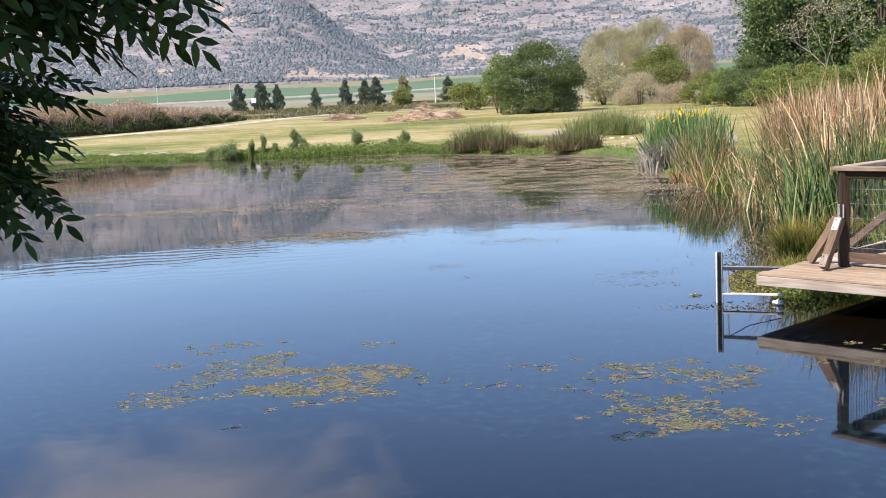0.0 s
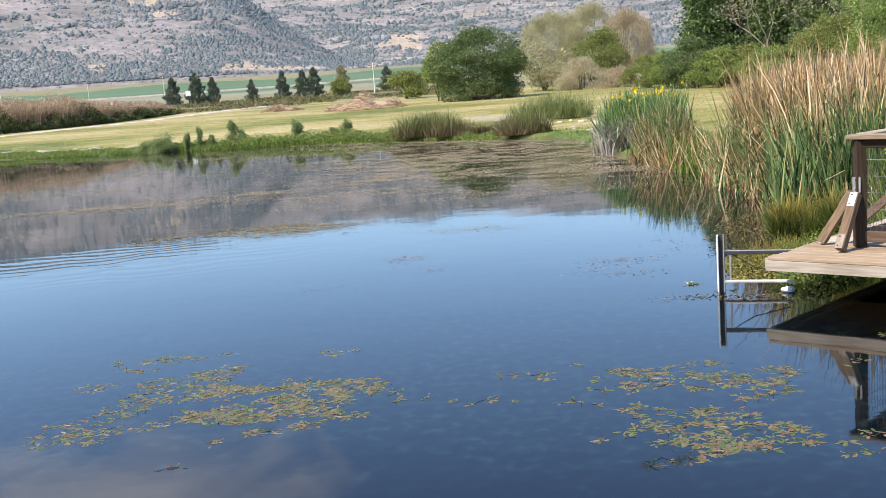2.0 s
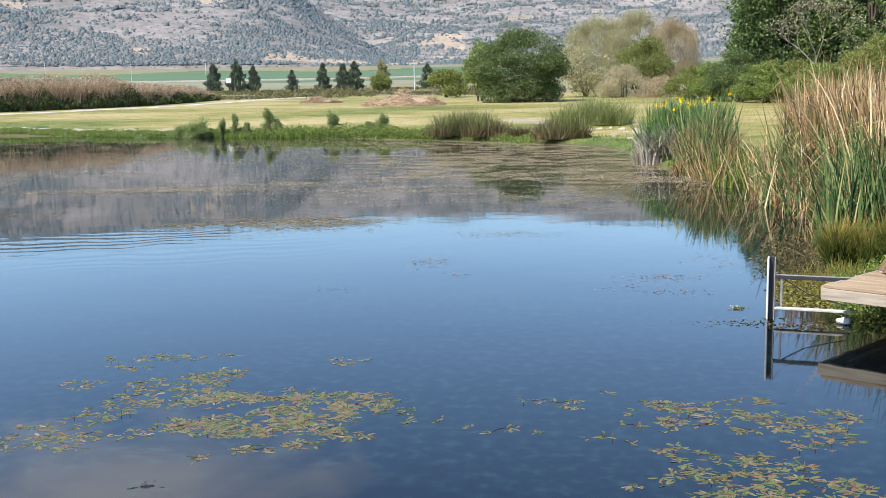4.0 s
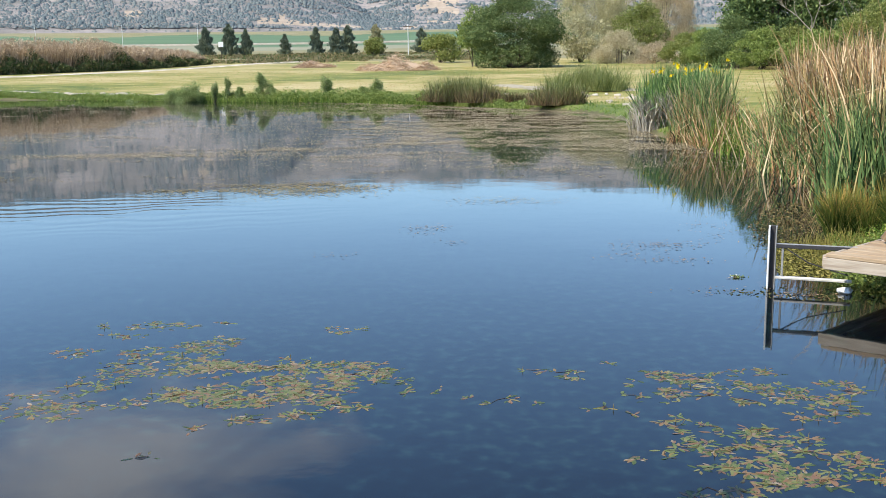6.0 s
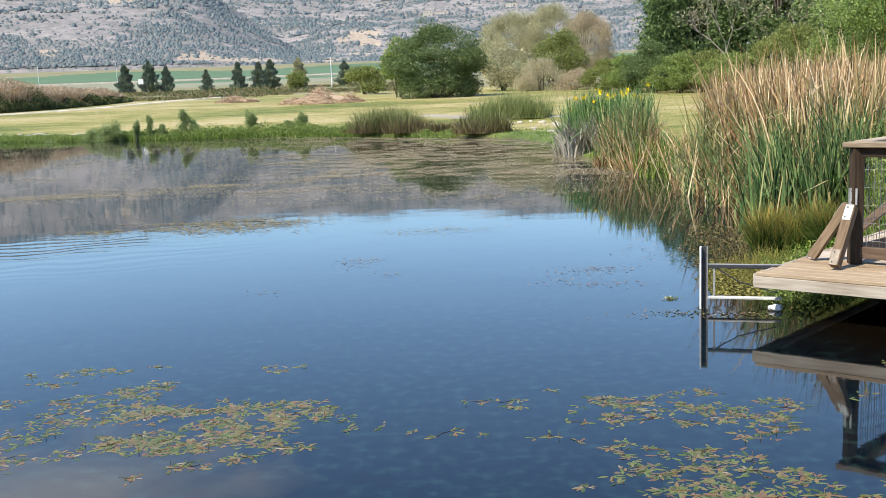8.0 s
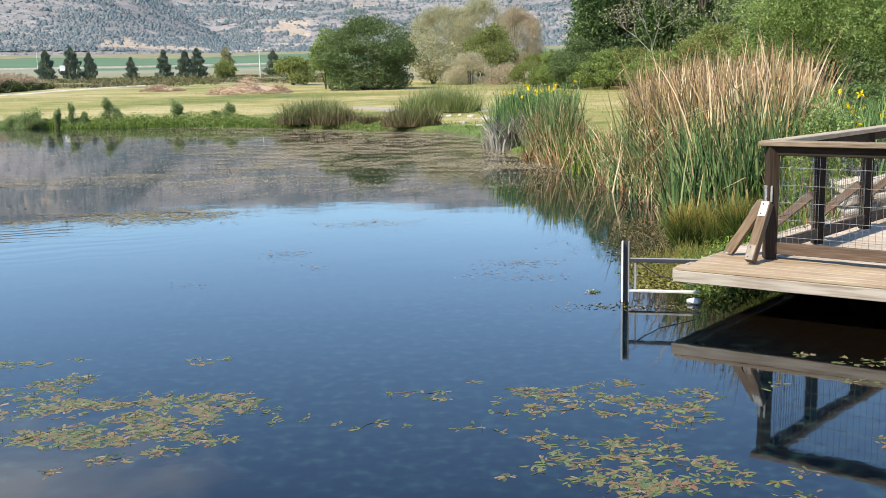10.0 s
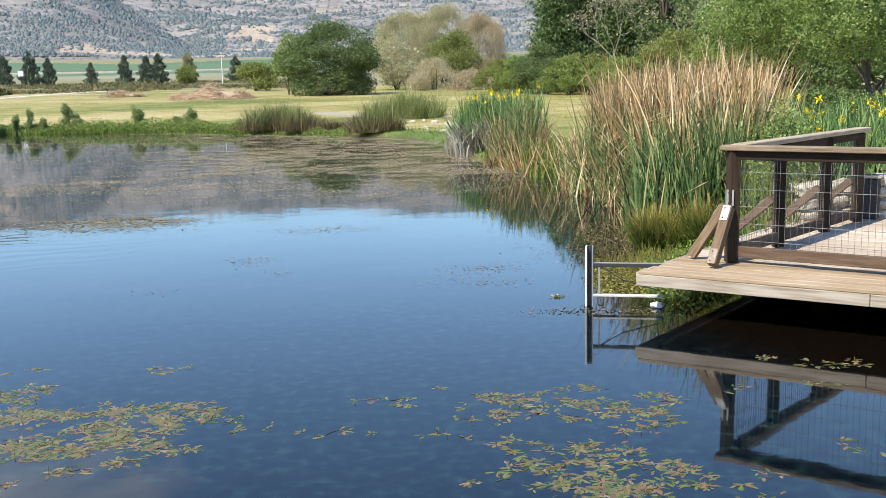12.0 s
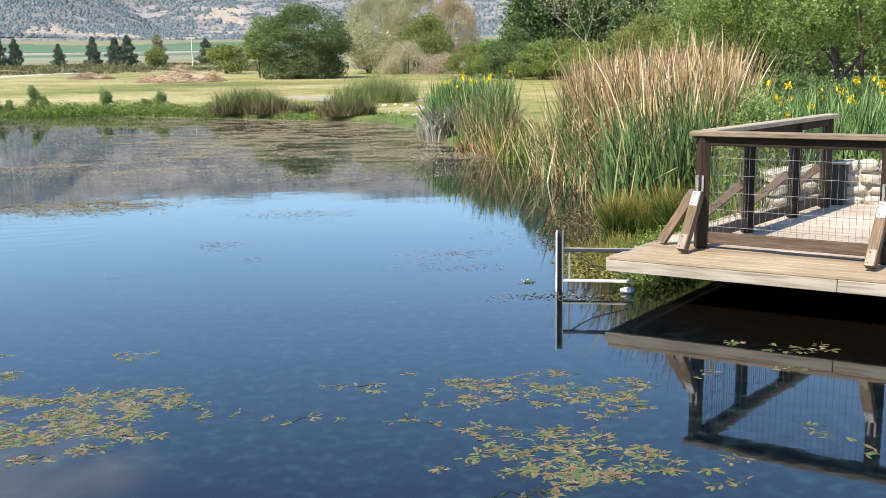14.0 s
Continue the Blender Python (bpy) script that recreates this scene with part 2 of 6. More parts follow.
# dark brown that puts the shade below the deck into colour
UNDERSIDE_SHADE = plain("underside_shade", (0.032, 0.02, 0.012), rough=0.8)
SHALLOWS = leafy("shallow_weed", [(0, (0.05, 0.06, 0.018)), (0.6, (0.11, 0.105, 0.035)), (1, (0.22, 0.17, 0.08))], glow=0.1)
# bluish grey: distance haze is mixed into the scrub's base colour
HAZED_SCRUB = leafy("hazed_hill_scrub", [(0, (0.0984, 0.13, 0.142)), (0.6, (0.13, 0.158, 0.166)), (1, (0.18, 0.204, 0.196))], glow=0.0, rough=1.0, spec=0.0)
DECK_WOOD = wood("weathered_decking", [(0.26, (0.15, 0.10, 0.062)), (0.40, (0.28, 0.20, 0.125)), (0.6, (0.345, 0.255, 0.165)), (0.80, (0.44, 0.345, 0.24))], axis=(0.8, 7, 7))
BLEACHED_WOOD = wood("bleached_decking", [(0.26, (0.22, 0.17, 0.125)), (0.42, (0.38, 0.305, 0.235)), (0.6, (0.47, 0.39, 0.31)), (0.80, (0.58, 0.50, 0.41))], axis=(0.8, 7, 7))
EDGE_WOOD = wood("bleached_edge_board", [(0.30, (0.06, 0.042, 0.028)), (0.46, (0.14, 0.105, 0.075)), (0.58, (0.28, 0.225, 0.17)), (0.74, (0.44, 0.385, 0.315))], axis=(0.5, 9, 9))
RAIL_WOOD = wood("weathered_rail", [(0.28, (0.11, 0.077, 0.048)), (0.5, (0.24, 0.18, 0.12)), (0.78, (0.47, 0.385, 0.285))])
POST_WOOD = wood("dark_stained_post", [(0.28, (0.016, 0.010, 0.006)), (0.5, (0.038, 0.024, 0.014)), (0.78, (0.085, 0.056, 0.035))])
STEEL = plain("galvanised_steel", (0.38, 0.38, 0.37), rough=0.55, metal=0.5, var=0.35)
WIRE = plain("galvanised_wire", (0.21, 0.21, 0.20), rough=0.55, metal=0.5)
DULL_WHITE = plain("weathered_white_steel", (0.50, 0.49, 0.46), rough=0.6, var=0.3)
OLD_STEEL = plain("stained_steel", (0.24, 0.20, 0.16), rough=0.6, metal=0.4, var=0.35)
WHITE = plain("white_painted_metal", (0.74, 0.74, 0.72), rough=0.45)
DARK = plain("dark_weathered_metal", (0.045, 0.045, 0.05), rough=0.5)
STONE = surface("pale_limestone", [(0.3, (0.34, 0.29, 0.23)), (0.55, (0.52, 0.46, 0.38)), (0.8, (0.68, 0.63, 0.55))], scale=3.0, fine=40, bump=0.5, dist=0.01)
PALE_BARK = surface("pale_dead_bark", [(0.3, (0.20, 0.175, 0.14)), (0.7, (0.42, 0.38, 0.32))], scale=4, fine=30, stretch=(1, 1, 0.3), bump=0.5)
BARK = surface("bark", [(0.3, (0.05, 0.04, 0.03)), (0.7, (0.16, 0.13, 0.10))], scale=4, fine=30, stretch=(1, 1, 0.3), bump=0.7)
CATTAIL_GREEN = leafy("cattail_green", [(0, (0.03, 0.062, 0.025)), (0.45, (0.095, 0.165, 0.06)), (0.8, (0.21, 0.29, 0.105)), (0.93, (0.40, 0.37, 0.17)), (1, (0.50, 0.36, 0.19))], glow=0.12)
CATTAIL_DRY = leafy("cattail_dry", [(0, (0.13, 0.072, 0.032)), (0.35, (0.37, 0.22, 0.11)), (0.75, (0.59, 0.40, 0.225)), (1, (0.76, 0.61, 0.39))], glow=0.1, rough=0.7)
GRASS = leafy("bank_grass", [(0, (0.061, 0.121, 0.02)), (0.5, (0.143, 0.242, 0.044)), (1, (0.319, 0.363, 0.099))], glow=0.3)
RUSH = leafy("rush_stem", [(0, (0.099, 0.143, 0.044)), (0.5, (0.209, 0.253, 0.088)), (1, (0.374, 0.385, 0.176))], glow=0.2)
IRIS_GREEN = leafy("iris_leaf", [(0, (0.045, 0.10, 0.035)), (0.6, (0.145, 0.25, 0.083)), (1, (0.36, 0.46, 0.18))], glow=0.12, rough=0.5)
IRIS_YELLOW = leafy("iris_petal", [(0.0, (0.72, 0.50, 0.01)), (1.0, (0.85, 0.66, 0.03))], glow=0.3)
SEDGE = two_tone("sedge_blade", [(0.0, (0.018, 0.04, 0.008)), (0.6, (0.06, 0.105, 0.02)), (1.0, (0.12, 0.16, 0.035))], [(0.0, (0.13, 0.17, 0.035)), (0.45, (0.29, 0.29, 0.065)), (0.75, (0.46, 0.31, 0.085)), (1.0, (0.60, 0.36, 0.12))], 0.22, 0.48, glow=0.25)
RED_SEDGE = leafy("reddish_sedge", [(0.0, (0.110, 0.088, 0.044)), (0.5, (0.187, 0.154, 0.077)), (1.0, (0.286, 0.187, 0.110))], glow=0.2)
PHRAG = leafy("reed_plume", [(0, (0.28, 0.205, 0.13)), (0.6, (0.50, 0.385, 0.265)), (1, (0.68, 0.55, 0.40))], glow=0.3)
WEED_TONES = [(0.0, (0.03, 0.048, 0.013)), (0.26, (0.08, 0.112, 0.03)), (0.48, (0.14, 0.165, 0.05)), (0.63, (0.20, 0.16, 0.06)), (0.80, (0.205, 0.105, 0.055)), (0.95, (0.15, 0.09, 0.06)), (1.0, (0.33, 0.27, 0.19))]
WEED_STEM = leafy("pondweed_stem", [(0.0, (0.05, 0.03, 0.018)), (0.6, (0.12, 0.075, 0.04)), (1.0, (0.22, 0.15, 0.09))], glow=0.05)
PONDWEED = leafy("pondweed_growth", WEED_TONES, glow=0.1, rough=0.42, spec=0.25)
PONDWEED_LEAF = leafy("pondweed_leaf", WEED_TONES, glow=0.1, rough=0.42, spec=0.25, by_object=True)
MAT = leafy("floating_mat", [(0, (0.19, 0.162, 0.095)), (0.5, (0.314, 0.263, 0.168)), (1, (0.493, 0.414, 0.291))], glow=0.05, rough=0.8, spec=0.03)
LEAF_BUSH = leafy("bush_leaf", [(0, (0.13, 0.165, 0.052)), (0.6, (0.25, 0.29, 0.088)), (1, (0.42, 0.44, 0.17))], glow=0.45)
LEAF_DARK = leafy("dark_tree_leaf", [(0, (0.072, 0.12, 0.0504)), (0.6, (0.138, 0.206, 0.0744)), (1, (0.264, 0.342, 0.138))])
FIELD_WEED = leafy("dry_field_weed", [(0, (0.12, 0.10, 0.05)), (0.5, (0.22, 0.18, 0.09)), (1, (0.34, 0.27, 0.16))], glow=0.2)
ALGAE = leafy("yellow_algae", [(0, (0.10, 0.10, 0.025)), (0.5, (0.20, 0.19, 0.05)), (1, (0.34, 0.29, 0.10))], glow=0.1, rough=0.8)
SCRAPS = leafy("rusty_weed_scrap", [(0, (0.10, 0.07, 0.035)), (0.5, (0.22, 0.13, 0.075)), (1, (0.38, 0.27, 0.17))], glow=0.1, rough=0.6)
LITTER = leafy("reed_litter", [(0, (0.06, 0.048, 0.02)), (0.5, (0.15, 0.115, 0.05)), (1, (0.34, 0.25, 0.13))], glow=0.05, rough=0.8)
LEAF_BANK = leafy("bank_shrub_leaf", [(0, (0.15, 0.21, 0.08)), (0.5, (0.27, 0.35, 0.13)), (1, (0.46, 0.52, 0.25))], glow=0.5)
LEAF_HEDGE = leafy("hedge_leaf", [(0, (0.04, 0.062, 0.026)), (0.5, (0.09, 0.125, 0.045)), (0.8, (0.165, 0.19, 0.08)), (1, (0.30, 0.235, 0.13))], glow=0.2)
LEAF_LIGHT = leafy("light_tree_leaf", [(0, (0.13, 0.19, 0.052)), (0.5, (0.235, 0.31, 0.088)), (1, (0.39, 0.455, 0.16))], glow=0.45)
CATTAIL = two_tone("cattail_blade", [(0.0, (0.035, 0.075, 0.026)), (0.4, (0.11, 0.19, 0.065)), (0.7, (0.23, 0.30, 0.105)), (0.82, (0.42, 0.39, 0.16)), (1.0, (0.78, 0.62, 0.34))], [(0.0, (0.13, 0.072, 0.036)), (0.25, (0.44, 0.27, 0.133)), (0.4, (0.25, 0.21, 0.09)), (0.7, (0.62, 0.42, 0.225)), (1.0, (0.78, 0.63, 0.42))], 0.85, 1.75)
TUSSOCK = two_tone("tussock_blade", [(0.0, (0.085, 0.055, 0.03)), (0.6, (0.17, 0.12, 0.065)), (1.0, (0.28, 0.20, 0.11))], [(0.0, (0.085, 0.115, 0.035)), (0.6, (0.165, 0.195, 0.068)), (1.0, (0.32, 0.32, 0.14))], 0.1, 0.75)
THATCH = leafy("dead_thatch", [(0, (0.06, 0.038, 0.022)), (0.6, (0.168, 0.108, 0.054)), (1, (0.36, 0.24, 0.12))], glow=0.05, rough=0.8)
IRIS_DRY = leafy("withered_iris", [(0.0, (0.16, 0.14, 0.11)), (0.6, (0.36, 0.33, 0.27)), (1.0, (0.58, 0.54, 0.46))], glow=0.1, rough=0.8)
LEAF_WILLOW = leafy("willow_leaf", [(0, (0.125, 0.20, 0.065)), (0.5, (0.27, 0.37, 0.115)), (1, (0.48, 0.56, 0.22))], glow=0.45)
LEAF_TAM = leafy("bare_tamarisk_twig", [(0, (0.302, 0.238, 0.146)), (0.5, (0.486, 0.4, 0.265)), (1, (0.67, 0.562, 0.4))], glow=0.4)
LEAF_ROUND = leafy("round_bush_leaf", [(0.0, (0.0657, 0.106, 0.0425)), (0.6, (0.142, 0.197, 0.0759)), (1.0, (0.243, 0.304, 0.131))])
BRUSH = leafy("cut_brush", [(0.0, (0.28, 0.19, 0.12)), (0.5, (0.49, 0.355, 0.24)), (1.0, (0.70, 0.55, 0.40))], glow=0.15)
DRIFT = leafy("drifting_weed", [(0.0, (0.12, 0.10, 0.045)), (0.5, (0.20, 0.165, 0.085)), (1.0, (0.32, 0.26, 0.16))], glow=0.05, rough=0.8, spec=0.05)
LEAF_GREY = leafy("tamarisk_leaf", [(0, (0.275, 0.275, 0.143)), (0.5, (0.451, 0.429, 0.253)), (1, (0.66, 0.605, 0.407))], glow=0.4)
LEAF_STRAW = leafy("straw_twig", [(0.0, (0.30, 0.26, 0.15)), (0.5, (0.48, 0.43, 0.275)), (1.0, (0.66, 0.60, 0.42))])
LEAF_CYP = leafy("cypress_leaf", [(0, (0.098, 0.137, 0.098)), (1, (0.247, 0.28, 0.195))], glow=0.1)
# leaf green taken darker, so the colour itself carries the crown's shade
SHADED_LEAF = leafy("shaded_ash_leaf", [(0, (0.016, 0.034, 0.011)), (0.7, (0.029, 0.056, 0.017)), (1, (0.045, 0.08, 0.027))], glow=0.06, rough=0.7, spec=0.06)


# ---- builders ----
def mesh_of(name, verts, faces, mat, smooth=False):
    me = bpy.data.meshes.new(name)
    verts, faces = np.asarray(verts, dtype=np.float32), np.asarray(faces, dtype=np.int32)
    k = faces.shape[1]
    me.vertices.add(len(verts))
    me.vertices.foreach_set("co", verts.ravel())
    me.loops.add(faces.size)
    me.loops.foreach_set("vertex_index", faces.ravel())
    me.polygons.add(len(faces))
    me.polygons.foreach_set("loop_start", np.arange(0, faces.size, k, dtype=np.int32))
    me.update(calc_edges=True)
    me.validate()
    if smooth:
        me.polygons.foreach_set("use_smooth", np.ones(len(me.polygons), dtype=bool))
    if mat:
        me.materials.append(mat)
    return me


def joined(*pieces):
    """Several (verts, faces) of one face size as one."""
    vs, fs, k = [], [], 0
    for v, f in pieces:
        vs.append(v)
        fs.append(np.asarray(f) + k)
        k += len(v)
    return np.concatenate(vs), np.concatenate(fs)


def part(name, data, material, parent, label="", smooth=False):
    """One mesh object under a thing or a part; data is a bmesh or (verts, faces)."""
    if isinstance(data, bmesh.types.BMesh):
        me = bpy.data.meshes.new(name)
        data.to_mesh(me)
        data.free()
        me.materials.append(material)
        if smooth:
            for q in me.polygons:
                q.use_smooth = True
    else:
        me = mesh_of(name, *data, material, smooth)
    ob = new(name, me)
    ob.parent = parent
    return tagged(ob, label)


def thing(name, label, category, at=(0, 0, 0), group="", kind="", turn=0):
    ob = new(name)
    ob.matrix_world = pose(*at, 0, 0, turn)
    ob.empty_display_size = 0.1
    return tagged(ob, label, category, group, kind)


def box(sx, sy, sz, at=(0, 0, 0), bevel=0.0, m=None):
    """A bevelled board centred at a place."""
    bm = bmesh.new()
    bmesh.ops.create_cube(bm, size=1, matrix=Matrix.Diagonal((sx, sy, sz, 1)))
    if bevel:
        bmesh.ops.bevel(bm, geom=bm.edges[:], offset=bevel, segments=1, affect="EDGES")
    bmesh.ops.transform(bm, matrix=(m if m else Matrix.Translation(at)), verts=bm.verts)
    return bm


def beam(a, b, w, h, bevel=0.004):
    """A matrix and a length for a board that runs from a to b."""
    a, b = Vector(a), Vector(b)
    q = (b - a).to_track_quat("X", "Z").to_matrix().to_4x4()
    return Matrix.Translation((a + b) / 2) @ q, (b - a).length


def board(name, a, b, w, h, material, parent, label="", bevel=0.004):
    m, n = beam(a, b, w, h)
    ob = part(name, box(n, w, h, bevel=bevel), material, parent, label)
    ob.matrix_local = m
    return ob


def tube(pts, radii, sides=6):
    """A tapered tube along points."""
    pts = np.asarray(pts, float)
    vs, fs = [], []
    ang = np.linspace(0, 2 * np.pi, sides, endpoint=False)
    for i, p in enumerate(pts):
        d = pts[min(i + 1, len(pts) - 1)] - pts[max(i - 1, 0)]
        d /= np.linalg.norm(d) + 1e-9
        s = np.cross(d, (0.31, 0.17, 0.93) if abs(d[2]) < 0.9 else (1.0, 0.1, 0.0))
        s /= np.linalg.norm(s)
        t = np.cross(d, s)
        vs.append(p + radii[i] * (np.cos(ang)[:, None] * s + np.sin(ang)[:, None] * t))
    for i in range(len(pts) - 1):
        for j in range(sides):
            k = (j + 1) % sides
            fs.append((i * sides + j, i * sides + k, (i + 1) * sides + k, (i + 1) * sides + j))
    return np.concatenate(vs), np.array(fs)


def blades(base, height, width, lean, curl, seg=4, heading=None, twist=None, broken=0.0, taper=2.2):
    """Strips that rise from their base, lean (radians) and bend over (radians at the tip); a share is snapped."""
    n = len(base)
    heading = rng.uniform(0, 2 * np.pi, n) if heading is None else heading
    face = rng.uniform(0, 2 * np.pi, n) if twist is None else twist
    d = np.stack([np.cos(heading), np.sin(heading), np.zeros(n)], 1)
    s = np.stack([np.cos(face), np.sin(face), np.zeros(n)], 1)
    snap = np.where(rng.random(n) < broken, rng.uniform(0.4, 0.95, n), 2.0)
    bend = rng.uniform(0.8, 2.2, n)
    vs = np.zeros((n, seg + 1, 2, 3))
    p = np.array(base, float)
    for i in range(seg + 1):
        t = i / seg
        w = width * (1.0 - 0.96 * t ** taper) * 0.5
        vs[:, i, 0], vs[:, i, 1] = p - s * w[:, None], p + s * w[:, None]
        th = lean + curl * (t + 0.5 / seg) ** 1.6 + np.where(t >= snap, bend, 0)
        step = height / seg
        p = p + d * (np.sin(th) * step)[:, None] + np.array([0, 0, 1.0]) * (np.cos(th) * step)[:, None]
    q = np.arange(seg)[:, None] * 2 + np.array([0, 1, 3, 2])[None]
    fs = (np.arange(n)[:, None, None] * (2 * (seg + 1)) + q[None]).reshape(-1, 4)
    return vs.reshape(-1, 3), fs


def unit(v):
    return v / (np.linalg.norm(v, axis=-1, keepdims=True) + 1e-9)


def leaves(centre, along, length, width, lift=0.12):
    """One folded diamond a leaf."""
    n = len(centre)
    along = unit(along)
    side = unit(np.cross(along, unit(rng.normal(size=(n, 3)))))
    up = np.cross(side, along)
    l, w = length[:, None] / 2, width[:, None] / 2
    vs = np.stack([centre - along * l, centre + side * w + up * w * lift * 4, centre + along * l, centre - side * w + up * w * lift * 4], 1)
    return vs.reshape(-1, 3), np.arange(4 * n).reshape(n, 4)


def crown_points(lobes, n, shell=0.55):
    """Points in the outer shell of uneven lobes (x, y, z, rx, ry, rz)."""
    lobes = np.asarray(lobes, float)
    vol = (lobes[:, 3] * lobes[:, 4] * lobes[:, 5]) ** 0.72
    pick = rng.choice(len(lobes), n, p=vol / vol.sum())
    d = unit(rng.normal(size=(n, 3)))
    r = shell + (1.06 - shell) * rng.random(n) ** 0.6
    bump = 1 + 0.22 * np.sin(d[:, 0] * 5 + pick) * np.sin(d[:, 1] * 6 + 2 * pick) + 0.16 * np.sin(d[:, 2] * 9 + 3 * pick + d[:, 0] * 4)
    p = lobes[pick, :3] + d * lobes[pick, 3:] * (r * bump)[:, None]
    return p, d


def lobes_for(w, h, z0, count, spread=0.62, size=0.42, seed=1, depth=1.0):
    """Lobes that fill a crown of width w from z0 to h."""
    q = np.random.default_rng(seed)
    out = []
    for i in range(count):
        a, f = q.uniform(0, 2 * np.pi), q.random()
        zz = z0 + (h - z0) * (0.18 + 0.70 * f)
        k = spread * math.sqrt(max(0.05, 1 - (1.9 * (f - 0.42)) ** 2)) * q.uniform(0.55, 1.0)
        s = size * q.uniform(0.7, 1.15)
        out.append((math.cos(a) * k * w / 2, math.sin(a) * k * w / 2 * depth, zz, s * w / 2, s * w / 2 * depth, s * (h - z0) / 2 * 0.95))
    return out


def at_az(az, d):
    """A place d metres off, az degrees to the left of the y axis."""
    return -d * math.sin(radians(az)), d * math.cos(radians(az))


# ---- ground, water, hills ----
POND = [(-38, 20), (-52, 42), (-46, 58), (-36, 61), (-28.2, 58.6), (-23.8, 56.1), (-19.7, 53.8), (-16.2, 52.5), (-12.7, 50.5), (-9.6, 49.3), (-6.5, 47.6), (-3.7, 45.4),
        (-1.5, 43.2), (1.3, 40.1), (3.3, 37.0), (4.1, 33.4), (4.05, 28.8), (4.2, 24.6), (4.5, 22.1), (5.2, 21.2), (4.76, 18.1), (4.8, 16.2), (4.7, 13), (3.8, 11.3),
        (3.7, 10.0), (4.8, 9.0), (6.4, 7.3), (8.5, 4.5), (8.0, 2.2), (4, 1.2), (0, 1.6), (-6, 2.2), (-20, 4), (-32, 10)]


def shore(x, y):
    """Metres from the waterline: above 0 on land, below 0 in the pond."""
    p = np.array(POND, float)
    q = np.roll(p, -1, 0)
    best, odd = np.full(x.shape, 1e9), np.zeros(x.shape, bool)
    for (ax, ay), (bx, by) in zip(p, q):
        ex, ey = bx - ax, by - ay
        t = np.clip(((x - ax) * ex + (y - ay) * ey) / (ex * ex + ey * ey), 0, 1)
        best = np.minimum(best, np.hypot(x - ax - t * ex, y - ay - t * ey))
        cross = ((ay > y) != (by > y)) & (x < ex * (y - ay) / (ey if ey else 1e-9) + ax)
        odd ^= cross
    return np.where(odd, -best, best)


def wave(x, y, s, k=0):
    return (np.sin(x * s + 1.3 * k) * np.cos(y * s * 1.17 + 2.1 * k) + 0.5 * np.sin((x + 0.7 * y) * s * 2.3 + k) + 0.35 * np.cos((y - 0.6 * x) * s * 4.1 + 2 * k)) / 1.85


RIDGE_AZ = [-40, 2.0, 4.5, 6.5, 8.65, 10.44, 11.76, 13.5, 16, 20, 27, 45]
RIDGE_EL = [1.2, 1.2, 1.9, 2.66, 3.79, 5.0, 6.1, 7.0, 7.3, 7.1, 7.3, 7.0]


def terrain(x, y):
    x, y = np.asarray(x, float), np.asarray(y, float)
    r = np.hypot(x, y)
    az = np.degrees(np.arctan2(-x, y))
    d = shore(x, y)
    bank = np.where(d > 0, 0.02 + 0.16 * np.clip(d / 0.5, 0, 1) + 0.022 * np.clip(d, 0, 40), np.maximum(-1.3, 0.35 * d + 0.02))
    bank = bank + np.where(d > 1, 0.05 * wave(x, y, 0.9), 0) * np.clip(d - 1, 0, 1)
    far = np.interp(r, [0, 60, 90, 120, 165, 300, 600, 1000, 1500], [0.15, 0.75, 1.15, 1.75, 2.9, 5.4, 11.5, 23, 44])
    k = np.clip((r - 58) / 30, 0, 1)
    k = k * k * (3 - 2 * k)
    z = bank * (1 - k) + far * k
    # far range behind, near spur in front of it
    back_el = np.interp(r, [1500, 2000, 2800, 4200, 4800], [1.68, 2.6, 4.7, 7.1, 5.6]) + np.interp(az, [-40, -20, 0, 10], [0.3, 0.3, 0.1, -0.3]) * np.clip((r - 2600) / 1500, 0, 1)
    back = r * np.tan(np.radians(back_el))
    rough = wave(x, y, 0.0042, 1) * 26 + wave(x, y, 0.011, 2) * 10 + wave(x, y, 0.03, 4) * 3
    back = back + rough * np.clip((r - 1550) / 600, 0, 1)
    top = np.interp(az, RIDGE_AZ, RIDGE_EL)
    u = np.clip((r - 1480) / 820, 0, 1)
    spur_el = 1.66 + (top - 1.66) * u ** 0.85
    crest = 2300 * np.tan(np.radians(top))
    spur = np.where(r < 2300, r * np.tan(np.radians(spur_el)), crest - (r - 2300) * 0.25)
    spur = spur + (wave(x, y, 0.008, 3) * 12 + wave(x, y, 0.021, 5) * 5) * np.clip((r - 1600) / 400, 0, 1) * np.clip((2300 - r) / 300, 0, 1)
    hill = np.maximum(back, np.where(top > 1.7, spur, -50))
    return np.where(r > 1500, np.maximum(hill, z), z)


def bare_slope(x, y):
    """Where the hillside's pale earth lies open: a worn flank, a strip along the foot and small scars."""
    x, y = np.asarray(x, float), np.asarray(y, float)
    r, az = np.hypot(x, y), np.degrees(np.arctan2(-x, y))
    rag = 0.55 * wave(x, y, 0.02, 3) + 0.5 * wave(x, y, 0.055, 5)
    flank = ((az - 3.2) / 1.2) ** 2 + ((r - 1890) / 210) ** 2 + 2.4 * rag < 0.35
    strip = (az > 1) & (az < 13.5) & (r > 1510) & (r < 1570 + 30 * np.sin(az * 1.7) + 70 * rag)
    scars = (r > 1540) & (r < 2150) & (az > 4) & (wave(x, y, 0.012, 11) + rag > 1.02)
    return flank | strip | scars


